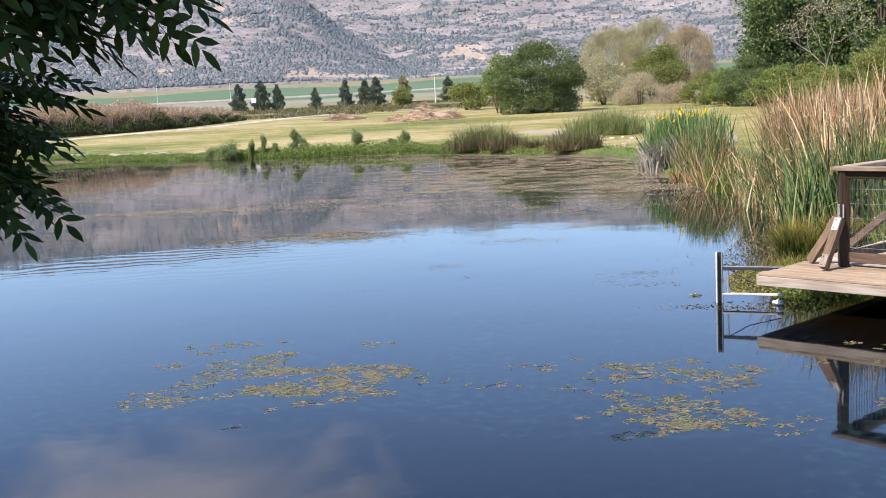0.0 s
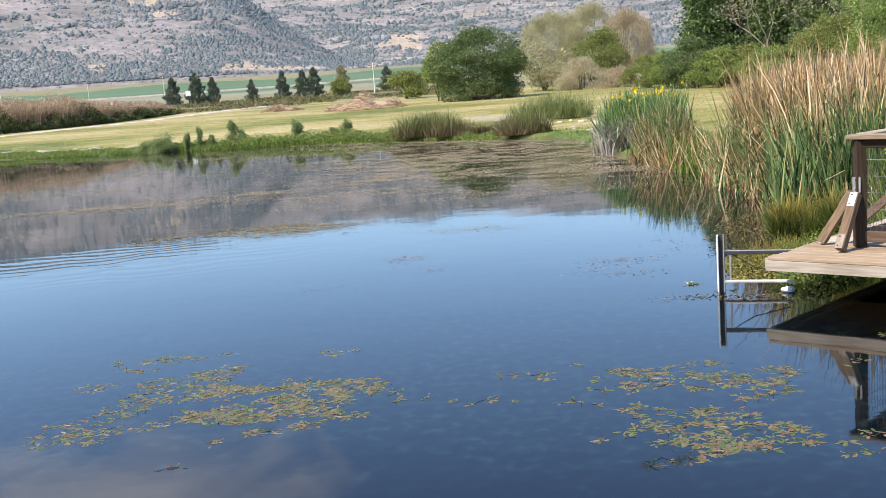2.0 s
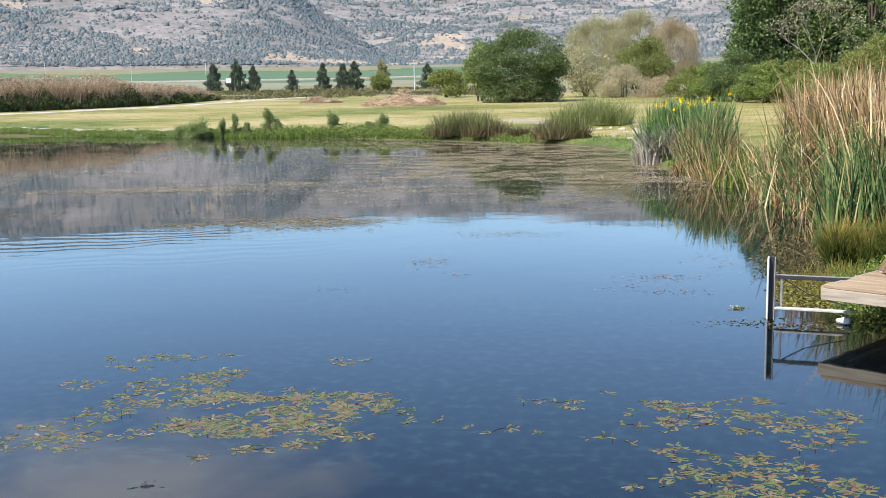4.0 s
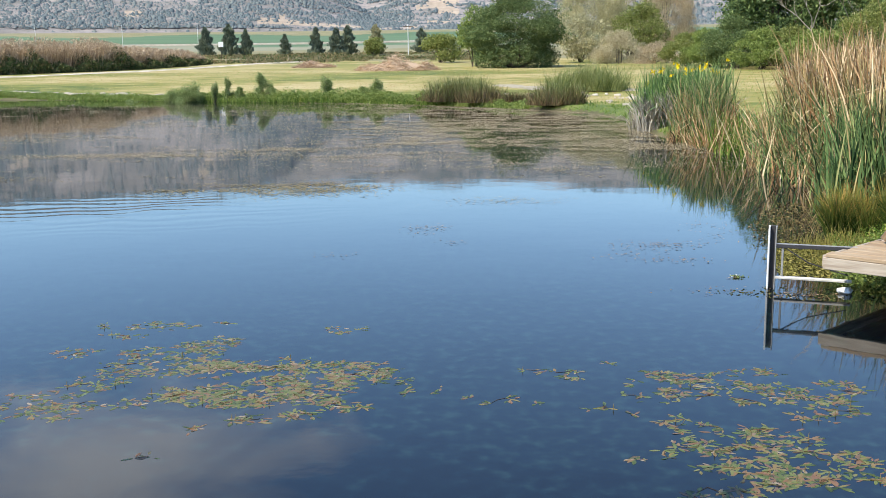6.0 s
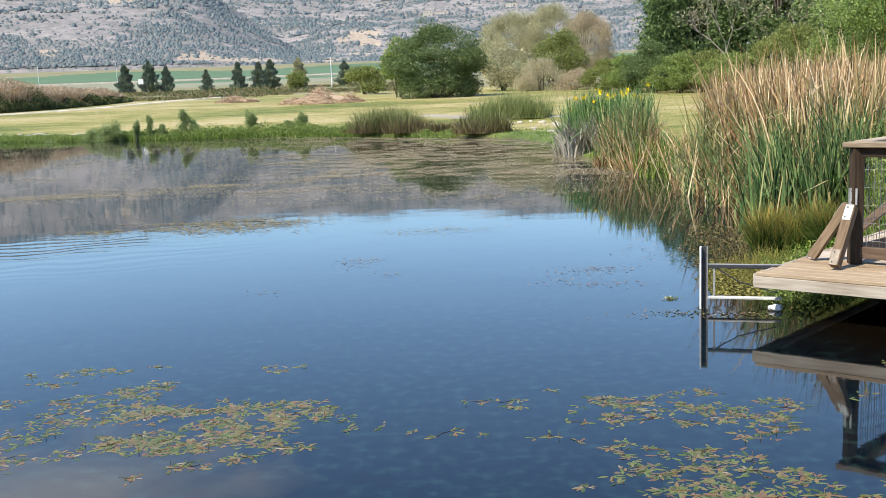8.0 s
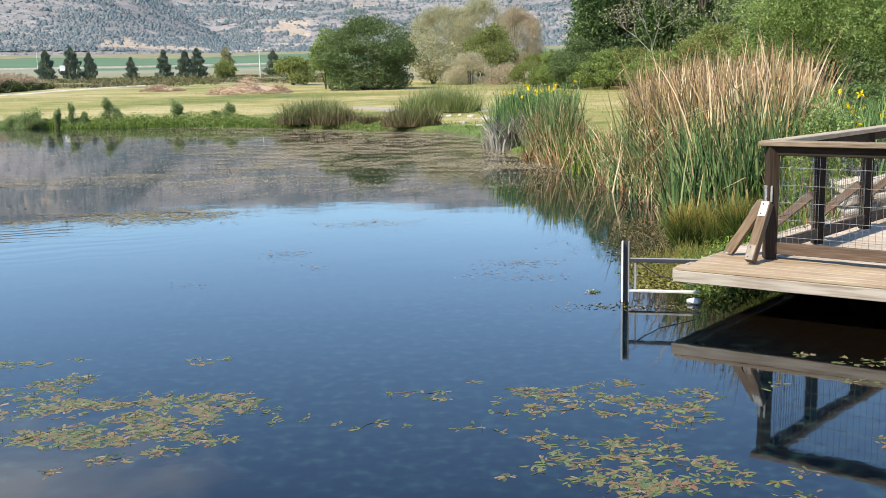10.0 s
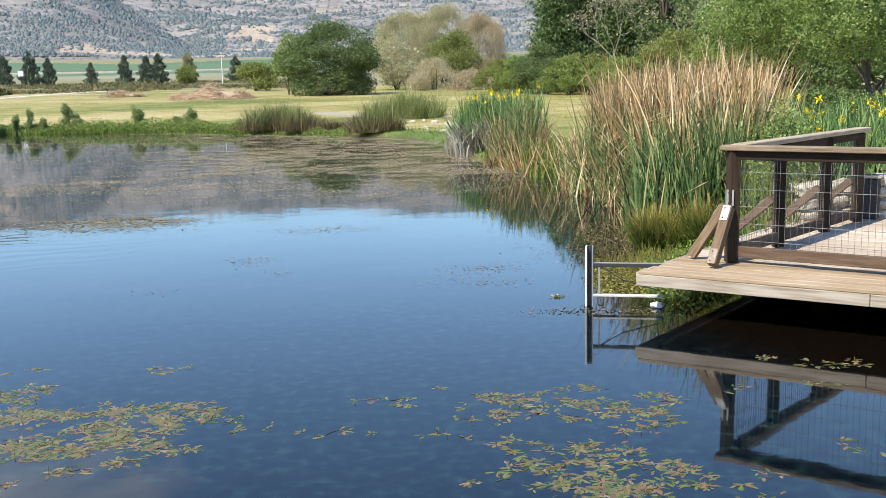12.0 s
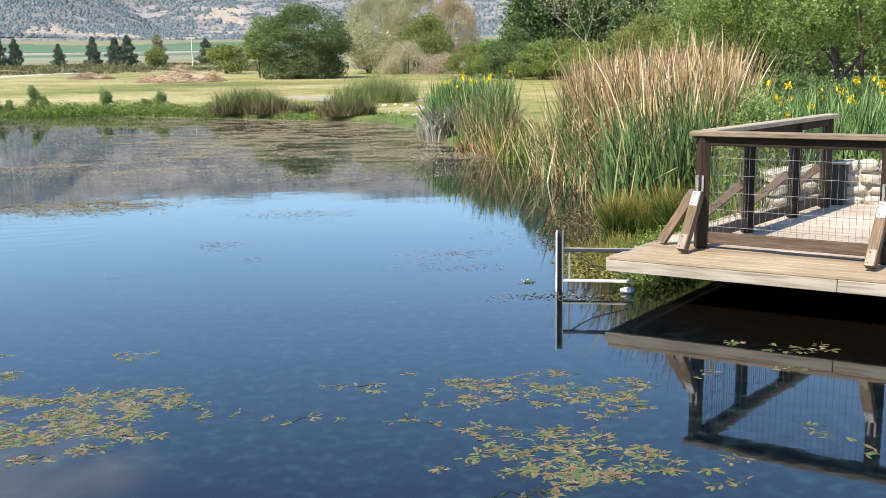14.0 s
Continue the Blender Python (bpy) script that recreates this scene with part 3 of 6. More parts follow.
def build_ground():
    rings = np.concatenate([[0.01], np.arange(0.5, 8, 0.5), np.arange(8, 62, 0.36), 62 * 1.028 ** np.arange(0, 158)])
    rings = rings[rings < 4850]
    az = np.concatenate([np.arange(-42, 42.01, 0.3), np.arange(45, 318, 3.0)])
    n, k = len(rings), len(az)
    a = np.radians(az)[None, :]
    x, y = -rings[:, None] * np.sin(a), rings[:, None] * np.cos(a)
    z = terrain(x, y)
    vs = np.stack([x, y, z], 2).reshape(-1, 3)
    i, j = np.meshgrid(np.arange(n - 1), np.arange(k), indexing="ij")
    j2 = (j + 1) % k
    fs = np.stack([i * k + j, (i + 1) * k + j, (i + 1) * k + j2, i * k + j2], 2).reshape(-1, 4)
    fs = fs[:, ::-1]
    me = mesh_of("ground", vs, fs, None, smooth=True)
    mats = [BANK, MEADOW, PLAIN, FALLOW, FIELD, HAZED_HILL, LUSH, BARE]
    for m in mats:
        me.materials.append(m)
    c = vs[fs].mean(1)
    r, azc, d = np.hypot(c[:, 0], c[:, 1]), np.degrees(np.arctan2(-c[:, 0], c[:, 1])), shore(c[:, 0], c[:, 1])
    ix = np.where(d < 0.12, 0, np.where((r > 10) & (d < 2.6 + 1.2 * np.sin(azc * 1.3)), 6, 1))
    edge = 1 + 0.05 * np.sin(azc * 0.35)
    ix = np.where(r > 124 + 6 * np.sin(azc * 0.9), 2, ix)
    ix = np.where(r > 260 * edge, 3, ix)
    ix = np.where((r > 400 * edge) & (azc < 15), 4, ix)
    ix = np.where(r > 560 * edge, 3, ix)
    ix = np.where(r > 640 * edge, 4, ix)
    ix = np.where(r > 1220 + 90 * np.sin(azc * 0.5), 2, ix)
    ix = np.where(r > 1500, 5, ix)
    ix = np.where(bare_slope(c[:, 0], c[:, 1]), 7, ix)
    me.polygons.foreach_set("material_index", ix.astype(np.int32))
    me.update()
    ob = new("ground", me)
    tagged(ob, "mown meadow, crop fields and rocky scrub hills round the pond", "ground", kind="structure")


build_ground()
wv = np.array([(-64, -3, 0), (11, -3, 0), (11, 66, 0), (-64, 66, 0)], float)
tagged(new("water", mesh_of("water", wv, [(0, 1, 2, 3)], WATER)), "still blue pond water mirroring sky and hills", "water", kind="structure")


def ribbon(name, pts, width, lift, material, label, category):
    """A strip laid on the ground along points."""
    p = np.array(pts, float)
    t = np.concatenate([[0], np.cumsum(np.hypot(*np.diff(p, axis=0).T))])
    s = np.linspace(0, t[-1], max(8, int(t[-1] / max(1.5, width * 0.5))))
    x, y = np.interp(s, t, p[:, 0]), np.interp(s, t, p[:, 1])
    dx, dy = np.gradient(x), np.gradient(y)
    k = np.hypot(dx, dy)
    nx, ny = -dy / k, dx / k
    cols = []
    for o in np.linspace(-0.5, 0.5, 5):
        w = width * (1 + 0.12 * np.sin(s * 0.9))
        cx, cy = x + nx * o * w, y + ny * o * w
        cols.append(np.stack([cx, cy, terrain(cx, cy) + lift * (1 - (2 * o) ** 4) + lift * 0.2], 1))
    vs = np.stack(cols, 1).reshape(-1, 3)
    n = len(s)
    i, j = np.meshgrid(np.arange(n - 1), np.arange(4), indexing="ij")
    fs = np.stack([i * 5 + j, i * 5 + j + 1, (i + 1) * 5 + j + 1, (i + 1) * 5 + j], 2).reshape(-1, 4)
    ob = new(name, mesh_of(name, vs, fs, material, smooth=True))
    return tagged(ob, label, category, kind="structure")


ribbon("road", [(-52, 60), (-43, 70), (-37.3, 78), (-35.3, 84), (-32.4, 89.5), (-30, 98), (-29, 106.5), (-28, 113.5), (-26, 119.5), (-20, 127)], 1.9, 0.05, GRAVEL, "pale gravel track beside the reed hedge", "road")
ribbon("road", [at_az(40, 560), at_az(25, 545), at_az(15, 560), at_az(8, 610), at_az(3, 640), at_az(-5, 660)], 16, 0.8, TRACK, "pale straight road across the valley floor", "road")
ribbon("pavement", [(9.5, 47), (6.0, 49.5), (2.5, 52.5), (0.5, 58)], 1.6, 0.05, TRACK, "bare stony patch worn into the meadow", "path")
ribbon("pavement", [(6.3, 30), (7.6, 36), (9.0, 42), (9.5, 47)], 0.8, 0.05, TRACK, "pale stony footpath behind the iris clump", "path")


def value_noise(x, y, cell, seed):
    """Smooth random lumps about one cell wide, from 0 to 1."""
    g = np.random.default_rng(seed).random((257, 257))
    u, v = x / cell, y / cell
    i, j = np.floor(u).astype(int), np.floor(v).astype(int)
    a, b = u - i, v - j
    a, b = a * a * (3 - 2 * a), b * b * (3 - 2 * b)
    i, j = i % 256, j % 256
    return g[i, j] * (1 - a) * (1 - b) + g[i + 1, j] * a * (1 - b) + g[i, j + 1] * (1 - a) * b + g[i + 1, j + 1] * a * b


def hazed_hill_scrub():
    """Oaks and shrubs in thickets over the hillsides, with open stony ground between."""
    q = np.random.default_rng(404)
    n = 150000
    az, f = q.uniform(-16, 31, n), q.random(n)
    r = 1490 + 2700 * f ** 1.25
    x, y = -r * np.sin(np.radians(az)), r * np.cos(np.radians(az))
    top = np.interp(az, RIDGE_AZ, RIDGE_EL)
    near = (r < 2320) & (top > 2.2)
    cover = 0.30 * value_noise(x, y, 190, 1) + 0.34 * value_noise(x, y, 70, 2) + 0.36 * value_noise(x, y, 24, 3)
    limit = np.where(near, 0.445, 0.53) - 0.10 * np.clip((1700 - r) / 200, 0, 1)
    keep = q.random(n) < np.clip((cover - limit) * 5 + 0.45, 0.09, 0.95)
    keep &= ~bare_slope(x, y) | (q.random(n) < 0.12)
    x, y, r = x[keep], y[keep], r[keep]
    n = len(x)
    z = terrain(x, y)
    bv = np.array([(1, 0, 0), (0.3, 0.95, 0), (-0.8, 0.6, 0), (-0.8, -0.6, 0), (0.3, -0.95, 0), (0.6, 0.1, 0.75), (-0.2, 0.6, 0.8), (-0.3, -0.55, 0.78), (0.05, 0.0, 1.05)])
    bf = np.array([(0, 1, 5), (1, 6, 5), (1, 2, 6), (2, 3, 7), (2, 7, 6), (3, 4, 7), (4, 5, 7), (4, 0, 5), (5, 6, 8), (6, 7, 8), (7, 5, 8)])
    s = np.clip(q.lognormal(0.72, 0.45, n), 1.0, 5.5) * np.clip(r / 2000, 0.68, 1.35)
    sc = np.stack([s * q.uniform(0.8, 1.25, n), s * q.uniform(0.8, 1.25, n), s * q.uniform(0.8, 1.3, n)], 1)
    vs = bv[None] * sc[:, None, :] * q.uniform(0.7, 1.25, (n, len(bv), 1)) + np.stack([x, y, z - sc[:, 2] * 0.1], 1)[:, None, :]
    fs = (np.arange(n)[:, None, None] * len(bv) + bf[None]).reshape(-1, 3)
    ob = new("hill_woods", mesh_of("hill_woods", vs.reshape(-1, 3), fs, HAZED_SCRUB, smooth=True))
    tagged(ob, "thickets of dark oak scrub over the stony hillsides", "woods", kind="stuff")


hazed_hill_scrub()


# ---- trees and shrubs ----
def tree(name, label, category, at, lobes, n, size, leaf, stems, shell=0.55, aspect=0.5, sprig=0.0, group=""):
    """stems: tubes as (points, radii); lobes as in crown_points; sizes in metres."""
    x, y = at
    ob = thing(name, label, category, (x, y, float(terrain(x, y)) - 0.05), group=group)
    part("trunk", joined(*[tube(p, r, 6) for p, r in stems]), BARK, ob, smooth=True)
    p, d = crown_points(lobes, n, shell)
    along = unit(rng.normal(size=(n, 3)) + d * 0.6 + np.array([0, 0, sprig]))
    p[:, 2] = np.maximum(p[:, 2], 0.05)
    ln = rng.uniform(0.6, 1.4, n) * size
    part("crown", leaves(p, along, ln, ln * aspect), leaf, ob)
    return ob


def stems_to(lobes, r0, base_z=0.0, spread=0.15, seed=3, keep=8):
    """Limbs that rise from the ground and fork to the lobes."""
    q = np.random.default_rng(seed)
    out = []
    for i, lb in enumerate(lobes[:keep]):
        b = np.array([q.normal(0, spread), q.normal(0, spread), base_z])
        e = np.array(lb[:3])
        mid = b * 0.45 + e * 0.55 + np.array([q.normal(0, 0.15), q.normal(0, 0.15), 0.1 * e[2]])
        low = b + (mid - b) * 0.45 + np.array([0, 0, 0.06 * e[2]])
        out.append(([b, low, mid, e, e + (e - mid) * 0.5], [r0, r0 * 0.8, r0 * 0.5, r0 * 0.25, r0 * 0.06]))
    return out


def simple_tree(name, label, category, az, d, w, h, z0, n, size, leaf, count=12, r0=0.1, shell=0.55, seed=1, size_k=0.42, group="", aspect=0.5, sprig=0.0, spread=0.62):
    lb = lobes_for(w, h, z0, count, seed=seed, size=size_k, spread=spread)
    return tree(name, label, category, at_az(az, d), lb, n, size, leaf, stems_to(lb, r0, seed=seed), shell, aspect, sprig, group)


def round_bush():
    lb = [(0, 0, 3.4, 3.9, 3.9, 2.75)] + [(2.7 * math.cos(t), 2.7 * math.sin(t), 1.0 + 0.35 * math.sin(3 * t), 1.1, 1.1, 0.95) for t in np.linspace(0, 6.28, 10)] + lobes_for(9.0, 6.5, 0.6, 90, spread=0.92, size=0.17, seed=5)
    tree("round_bush", "big rounded dark green bush on the meadow", "bush", at_az(-1.0, 90), lb, 60000, 0.15, LEAF_ROUND, stems_to(lb, 0.09, seed=5, spread=0.5, keep=14), shell=0.6)


round_bush()
simple_tree("small_tree", "light green young tree beside the round bush", "tree", 1.2, 95, 4.2, 5.0, 0.0, 9000, 0.22, LEAF_LIGHT, seed=8, r0=0.06)
simple_tree("small_tree", "low olive green shrubs beyond the brush pile", "shrub", 3.2, 112, 6.6, 3.0, 0.0, 4500, 0.26, LEAF_BUSH, seed=9, r0=0.05)
for az, d, w, h, n, s, label in [(-5.2, 118, 9.0, 9.0, 46000, 11, "tall greyish feathery tamarisk shrub with bare twigs"), (-7.3, 117, 9.0, 9.6, 46000, 17, "tall greyish feathery tamarisk shrub with bare twigs"), (-9.2, 114, 6.8, 8.4, 30000, 12, "brownish half-bare tamarisk shrub")]:
    simple_tree("tamarisk", label, "shrub", az, d, w, h, 0.2, n, 0.32, LEAF_TAM if s == 12 else LEAF_GREY, count=120, seed=s, r0=0.06, aspect=0.085, sprig=2.4, shell=0.0, spread=1.0, size_k=0.23)
simple_tree("shrub", "green leafy shrub among the tamarisks", "shrub", -7.9, 106, 6.4, 5.8, 0.0, 10000, 0.2, LEAF_BUSH, count=24, size_k=0.3, spread=0.9, seed=13, r0=0.07)
simple_tree("shrub", "grey green shrub beside the round bush", "shrub", -4.6, 104, 6.4, 5.0, 0.0, 9000, 0.2, LEAF_GREY, count=24, size_k=0.3, spread=0.9, seed=14, r0=0.07)
simple_tree("straw_bush", "pale straw-coloured drooping bush", "bush", -6.7, 99, 5.4, 3.1, -1.2, 16000, 0.26, LEAF_STRAW, count=60, size_k=0.30, spread=0.9, seed=15, r0=0.05, aspect=0.11, sprig=-1.6)
simple_tree("straw_bush", "low brown withered bush", "bush", -8.6, 97, 4.8, 2.0, -0.4, 6000, 0.24, LEAF_TAM, count=24, size_k=0.34, spread=0.9, seed=16, r0=0.05, aspect=0.15)
for az, d, w, h, s, lf in [(-10.4, 88, 4.6, 2.9, 21, LEAF_BUSH), (-11.6, 82, 4.4, 3.1, 26, LEAF_LIGHT), (-12.9, 78, 5.6, 3.8, 22, LEAF_ROUND), (-14.3, 75, 4.4, 3.0, 27, LEAF_LIGHT), (-15.6, 76, 5.2, 3.0, 23, LEAF_BUSH), (-17.4, 70, 5.0, 2.9, 24, LEAF_LIGHT), (-20.2, 66, 5.2, 4.2, 28, LEAF_BUSH), (-22.2, 60, 4.6, 3.6, 25, LEAF_LIGHT), (-24.0, 56, 5.0, 3.8, 29, LEAF_BUSH)]:
    simple_tree("shrub", "green leafy shrub at the edge of the grove", "shrub", az, d, w, h, 0.0, 13000, 0.13, lf, count=34, size_k=0.27, spread=0.95, seed=s, r0=0.04, group="shrubs at the grove's edge")
for az, d, w, h, s in [(-14.7, 84, 9.0, 12.5, 30), (-16.6, 88, 12.0, 14.5, 31), (-19.4, 84, 12.0, 14.5, 32), (-23.8, 78, 12.0, 14.0, 33), (-29.0, 74, 12.0, 13.0, 34), (-34.5, 70, 12.0, 13.0, 35)]:
    simple_tree("grove_tree", "tall dark green tree with open limbs", "tree", az, d, w, h, -1.5, 30000, 0.27, LEAF_DARK, count=64, seed=s, r0=0.16, group="dark trees of the grove", size_k=0.27, spread=0.8)
for az, d, w, h, s in [(-25.6, 36, 6.0, 7.0, 36), (-30.4, 33, 6.2, 7.0, 37), (-35.6, 31, 6.4, 7.0, 38)]:
    lb = lobes_for(w, h, 1.3, 60, seed=s, size=0.23, spread=0.85)
    tree("willow_tree", "bright green leafy tree with several thin stems behind the irises", "tree", at_az(az, d), lb, 56000, 0.085, LEAF_WILLOW, stems_to(lb, 0.075, seed=s, spread=0.45, keep=9), shell=0.45, group="bright trees behind the deck")
for az, d, w, h, s in [(-24.4, 33, 3.4, 1.2, 81), (-27.6, 32, 3.6, 1.3, 82), (-31.2, 31, 3.8, 1.2, 83), (-35.0, 30, 4.2, 1.3, 84)]:
    simple_tree("shrub", "low dark green undergrowth beneath the bright trees", "shrub", az, d, w, h, 0.0, 9000, 0.08, LEAF_DARK, count=30, size_k=0.3, spread=0.95, seed=s, r0=0.03, group="undergrowth beneath the bright trees")
for az, d, w, h, s in [(-27.0, 47, 7.5, 5.0, 85), (-33.0, 45, 8.0, 5.0, 86), (-38.5, 43, 8.0, 5.0, 87)]:
    simple_tree("shrub", "dense dark thicket behind the bright trees", "shrub", az, d, w, h, 0.0, 12000, 0.18, LEAF_DARK, count=40, size_k=0.28, spread=0.95, seed=s, r0=0.05, group="thicket behind the bright trees")
def bare_tree(az, d, h, seed):
    q = np.random.default_rng(seed)
    st = []

    def grow(p, v, ln, r, depth):
        e = p + v * ln
        m = (p + e) / 2 + q.normal(0, 0.05 * ln, 3)
        st.append(([p, m, e], [r, r * 0.8, r * 0.6]))
        if depth:
            for _ in range(3):
                w = unit(v + q.normal(0, 0.45, 3) + np.array([0, 0, 0.15]))
                grow(e, w, ln * q.uniform(0.6, 0.85), r * 0.55, depth - 1)

    grow(np.array([0, 0, 0.0]), np.array([0.05, 0, 1.0]), h * 0.34, 0.08, 5)
    x, y = at_az(az, d)
    ob = thing("bare_tree", "half-bare grey branching tree in the grove", "tree", (x, y, float(terrain(x, y)) - 0.05))
    part("trunk", joined(*[tube(p, r, 5) for p, r in st]), PALE_BARK, ob, smooth=True)
    tips = np.array([p[-1] for p, r in st if r[0] < 0.03])
    pk = tips[q.integers(0, len(tips), 600)] + q.normal(0, 0.22, (600, 3))
    part("crown", leaves(pk, q.normal(size=(600, 3)), q.uniform(0.1, 0.25, 600), q.uniform(0.05, 0.12, 600)), LEAF_GREY, ob)


bare_tree(-16.6, 79, 7.6, 41)
bare_tree(-18.9, 76, 8.2, 42)
bare_tree(-21.4, 70, 8.0, 43)


def cypress(az, d, h, w, seed, leaf=None):
    q = np.random.default_rng(seed)
    n = 2200
    f = q.random(n) ** 0.8
    a = q.uniform(0, 2 * np.pi, n)
    r = w / 2 * (1 - f) ** 0.62 * np.clip(f / 0.08, 0.5, 1) * (0.5 + 0.65 * q.random(n)) * (1 + 0.35 * np.sin(3 * a + seed + 9 * f)) * (1 + 0.25 * np.sin(23 * f + seed))
    p = np.stack([np.cos(a) * r, np.sin(a) * r, 0.15 + f * (h - 0.15)], 1)
    al = np.stack([np.cos(a), np.sin(a), 1.6 + 0 * a], 1) + q.normal(0, 0.4, (n, 3))
    x, y = at_az(az, d)
    ob = thing("cypress_tree", "small dark conical cypress at the field edge", "tree", (x, y, float(terrain(x, y)) - 0.05), group="row of trees at the field edge")
    part("trunk", tube([(0, 0, 0), (0, 0, h * 0.5), (0, 0, h * 0.95)], [0.07, 0.05, 0.01], 6), BARK, ob, smooth=True)
    part("crown", leaves(p, al, q.uniform(0.25, 0.5, n) * h / 3, q.uniform(0.12, 0.22, n) * h / 3), leaf or LEAF_CYP, ob)


for az, h, w, s in [(16.0, 4.0, 2.7, 51), (14.75, 4.4, 3.1, 52), (13.85, 3.7, 2.2, 53), (11.75, 3.0, 2.0, 54), (10.05, 3.9, 2.3, 55), (8.95, 3.8, 2.6, 56), (8.3, 4.1, 2.9, 57), (4.2, 3.6, 2.9, 59)]:
    cypress(az, 165, h * 1.08, w * 0.85, s)
cypress(6.75, 160, 4.5, 2.4, 58, LEAF_GREY)
simple_tree("small_tree", "yellow green bushy tree under the field-edge row", "tree", 6.9, 158, 4.2, 2.6, 0.0, 2500, 0.25, LEAF_BUSH, seed=60, r0=0.05)


# ---- reeds, irises, grass ----
def scatter(n, poly):
    """Random places inside a polygon of the plan."""
    p = np.array(poly, float)
    lo, hi = p.min(0), p.max(0)
    out = np.zeros((0, 2))
    while len(out) < n:
        c = rng.uniform(lo, hi, (n * 2, 2))
        odd = np.zeros(len(c), bool)
        for (ax, ay), (bx, by) in zip(p, np.roll(p, -1, 0)):
            odd ^= ((ay > c[:, 1]) != (by > c[:, 1])) & (c[:, 0] < (bx - ax) * (c[:, 1] - ay) / ((by - ay) or 1e-9) + ax)
        out = np.concatenate([out, c[odd]])
    return out[:n]


def on_ground(p):
    return np.column_stack([p, np.maximum(terrain(p[:, 0], p[:, 1]), -0.25)])


def clump_of(n, poly, h, w, lean, curl, seg=5, broken=0.06, bunch=0.75, every=28, taper=2.2):
    """Blades that stand in bunches, each bunch of its own height, with gaps between."""
    k = max(6, n // every)
    own = scatter(n, poly)
    mid, tall = scatter(k, poly), rng.uniform(0.68, 1.08, k)
    pick = rng.integers(0, k, n)
    near = rng.random(n) < bunch
    p = np.where(near[:, None], mid[pick] + rng.normal(0, 0.13, (n, 2)), own)
    u = lambda r: rng.uniform(r[0], r[1], n)
    skew = lambda r: r[0] + (r[1] - r[0]) * np.minimum(1.5, rng.exponential(0.33, n))
    way = np.where(near, rng.uniform(0, 2 * np.pi, k)[pick] + rng.normal(0, 0.7, n), rng.uniform(0, 2 * np.pi, n))
    tilt = np.where(near, 0.22 * rng.random(k)[pick] ** 2, 0) * (lean[1] > 0)
    return blades(on_ground(p), u(h) * np.where(near, tall[pick], 0.9), u(w), skew(lean) + tilt, skew(curl), seg, heading=way, broken=broken, taper=taper)


BED = [(5.6, 19.4), (5.1, 18.0), (5.05, 16.2), (4.85, 13.8), (4.7, 12.6), (5.3, 12.2), (6.0, 13.3), (7.0, 15.0), (8.6, 18.4), (7.2, 20.0)]
bed = thing("cattail_bed", "dense cattail bed, green below with dry tan tops, at the pond edge", "reeds", kind="stuff")
part("green_foliage", clump_of(4200, BED, (0.7, 1.7), (0.012, 0.026), (0.0, 0.30), (0.0, 0.9), 6, 0.10), CATTAIL_GREEN, bed, "green strap leaves")
part("blade_growth", clump_of(11500, BED, (1.1, 2.3), (0.015, 0.034), (0.0, 0.22), (0.0, 0.5), 7, 0.5, bunch=0.65, every=16, taper=5), CATTAIL, bed, "leaves green below and dry tan above")
part("dry_foliage", clump_of(1300, BED, (1.4, 2.45), (0.014, 0.032), (0.0, 0.5), (0.0, 0.9), 7, 0.6, bunch=0.4, taper=5), CATTAIL_DRY, bed, "dry tan leaves")
part("dead_thatch", clump_of(3800, BED, (0.3, 1.0), (0.016, 0.040), (0.1, 1.0), (0.0, 1.2), 4, 0.5), THATCH, bed, "rotten brown leaves at the foot")
FRONT = [(4.5, 13.9), (4.2, 12.4), (4.8, 11.6), (6.2, 12.1), (6.0, 13.6)]
green = thing("cattail_clump", "fresh green cattail clump in front of the dry reeds", "reeds", kind="stuff")
part("green_foliage", clump_of(1800, FRONT, (0.8, 1.85), (0.016, 0.036), (0.0, 0.36), (0.0, 0.8), 6, 0.08), CATTAIL_GREEN, green)
part("dead_thatch", clump_of(700, FRONT, (0.3, 0.8), (0.016, 0.036), (0.1, 1.0), (0.0, 1.2), 4, 0.5), THATCH, green)
EDGE = [(5.0, 19.5), (4.6, 18.0), (4.75, 16.0), (4.5, 13.5), (4.9, 13.5), (5.3, 16), (5.3, 18.3), (5.5, 19.6)]
lean = thing("fallen_reeds", "bent and broken reed leaves hanging over the water", "reeds", kind="stuff")
part("dry_foliage", clump_of(850, EDGE, (0.4, 1.3), (0.014, 0.028), (0.1, 0.8), (0.0, 1.6), 6, 0.35), CATTAIL_DRY, lean, "dry straw-coloured leaves")
part("green_foliage", clump_of(1100, EDGE, (0.5, 1.4), (0.012, 0.026), (0.1, 0.7), (0.2, 1.3), 6, 0.15), CATTAIL_GREEN, lean, "green leaves")


def tall_stalks():
    b = on_ground(scatter(60, BED))
    return blades(b, rng.uniform(2.1, 2.75, 60), np.full(60, 0.02), rng.uniform(0.0, 0.3, 60), rng.uniform(0, 0.9, 60), 5, broken=0.2)


part("dry_stalk_growth", tall_stalks(), CATTAIL_DRY, bed, "tall dead stalks")


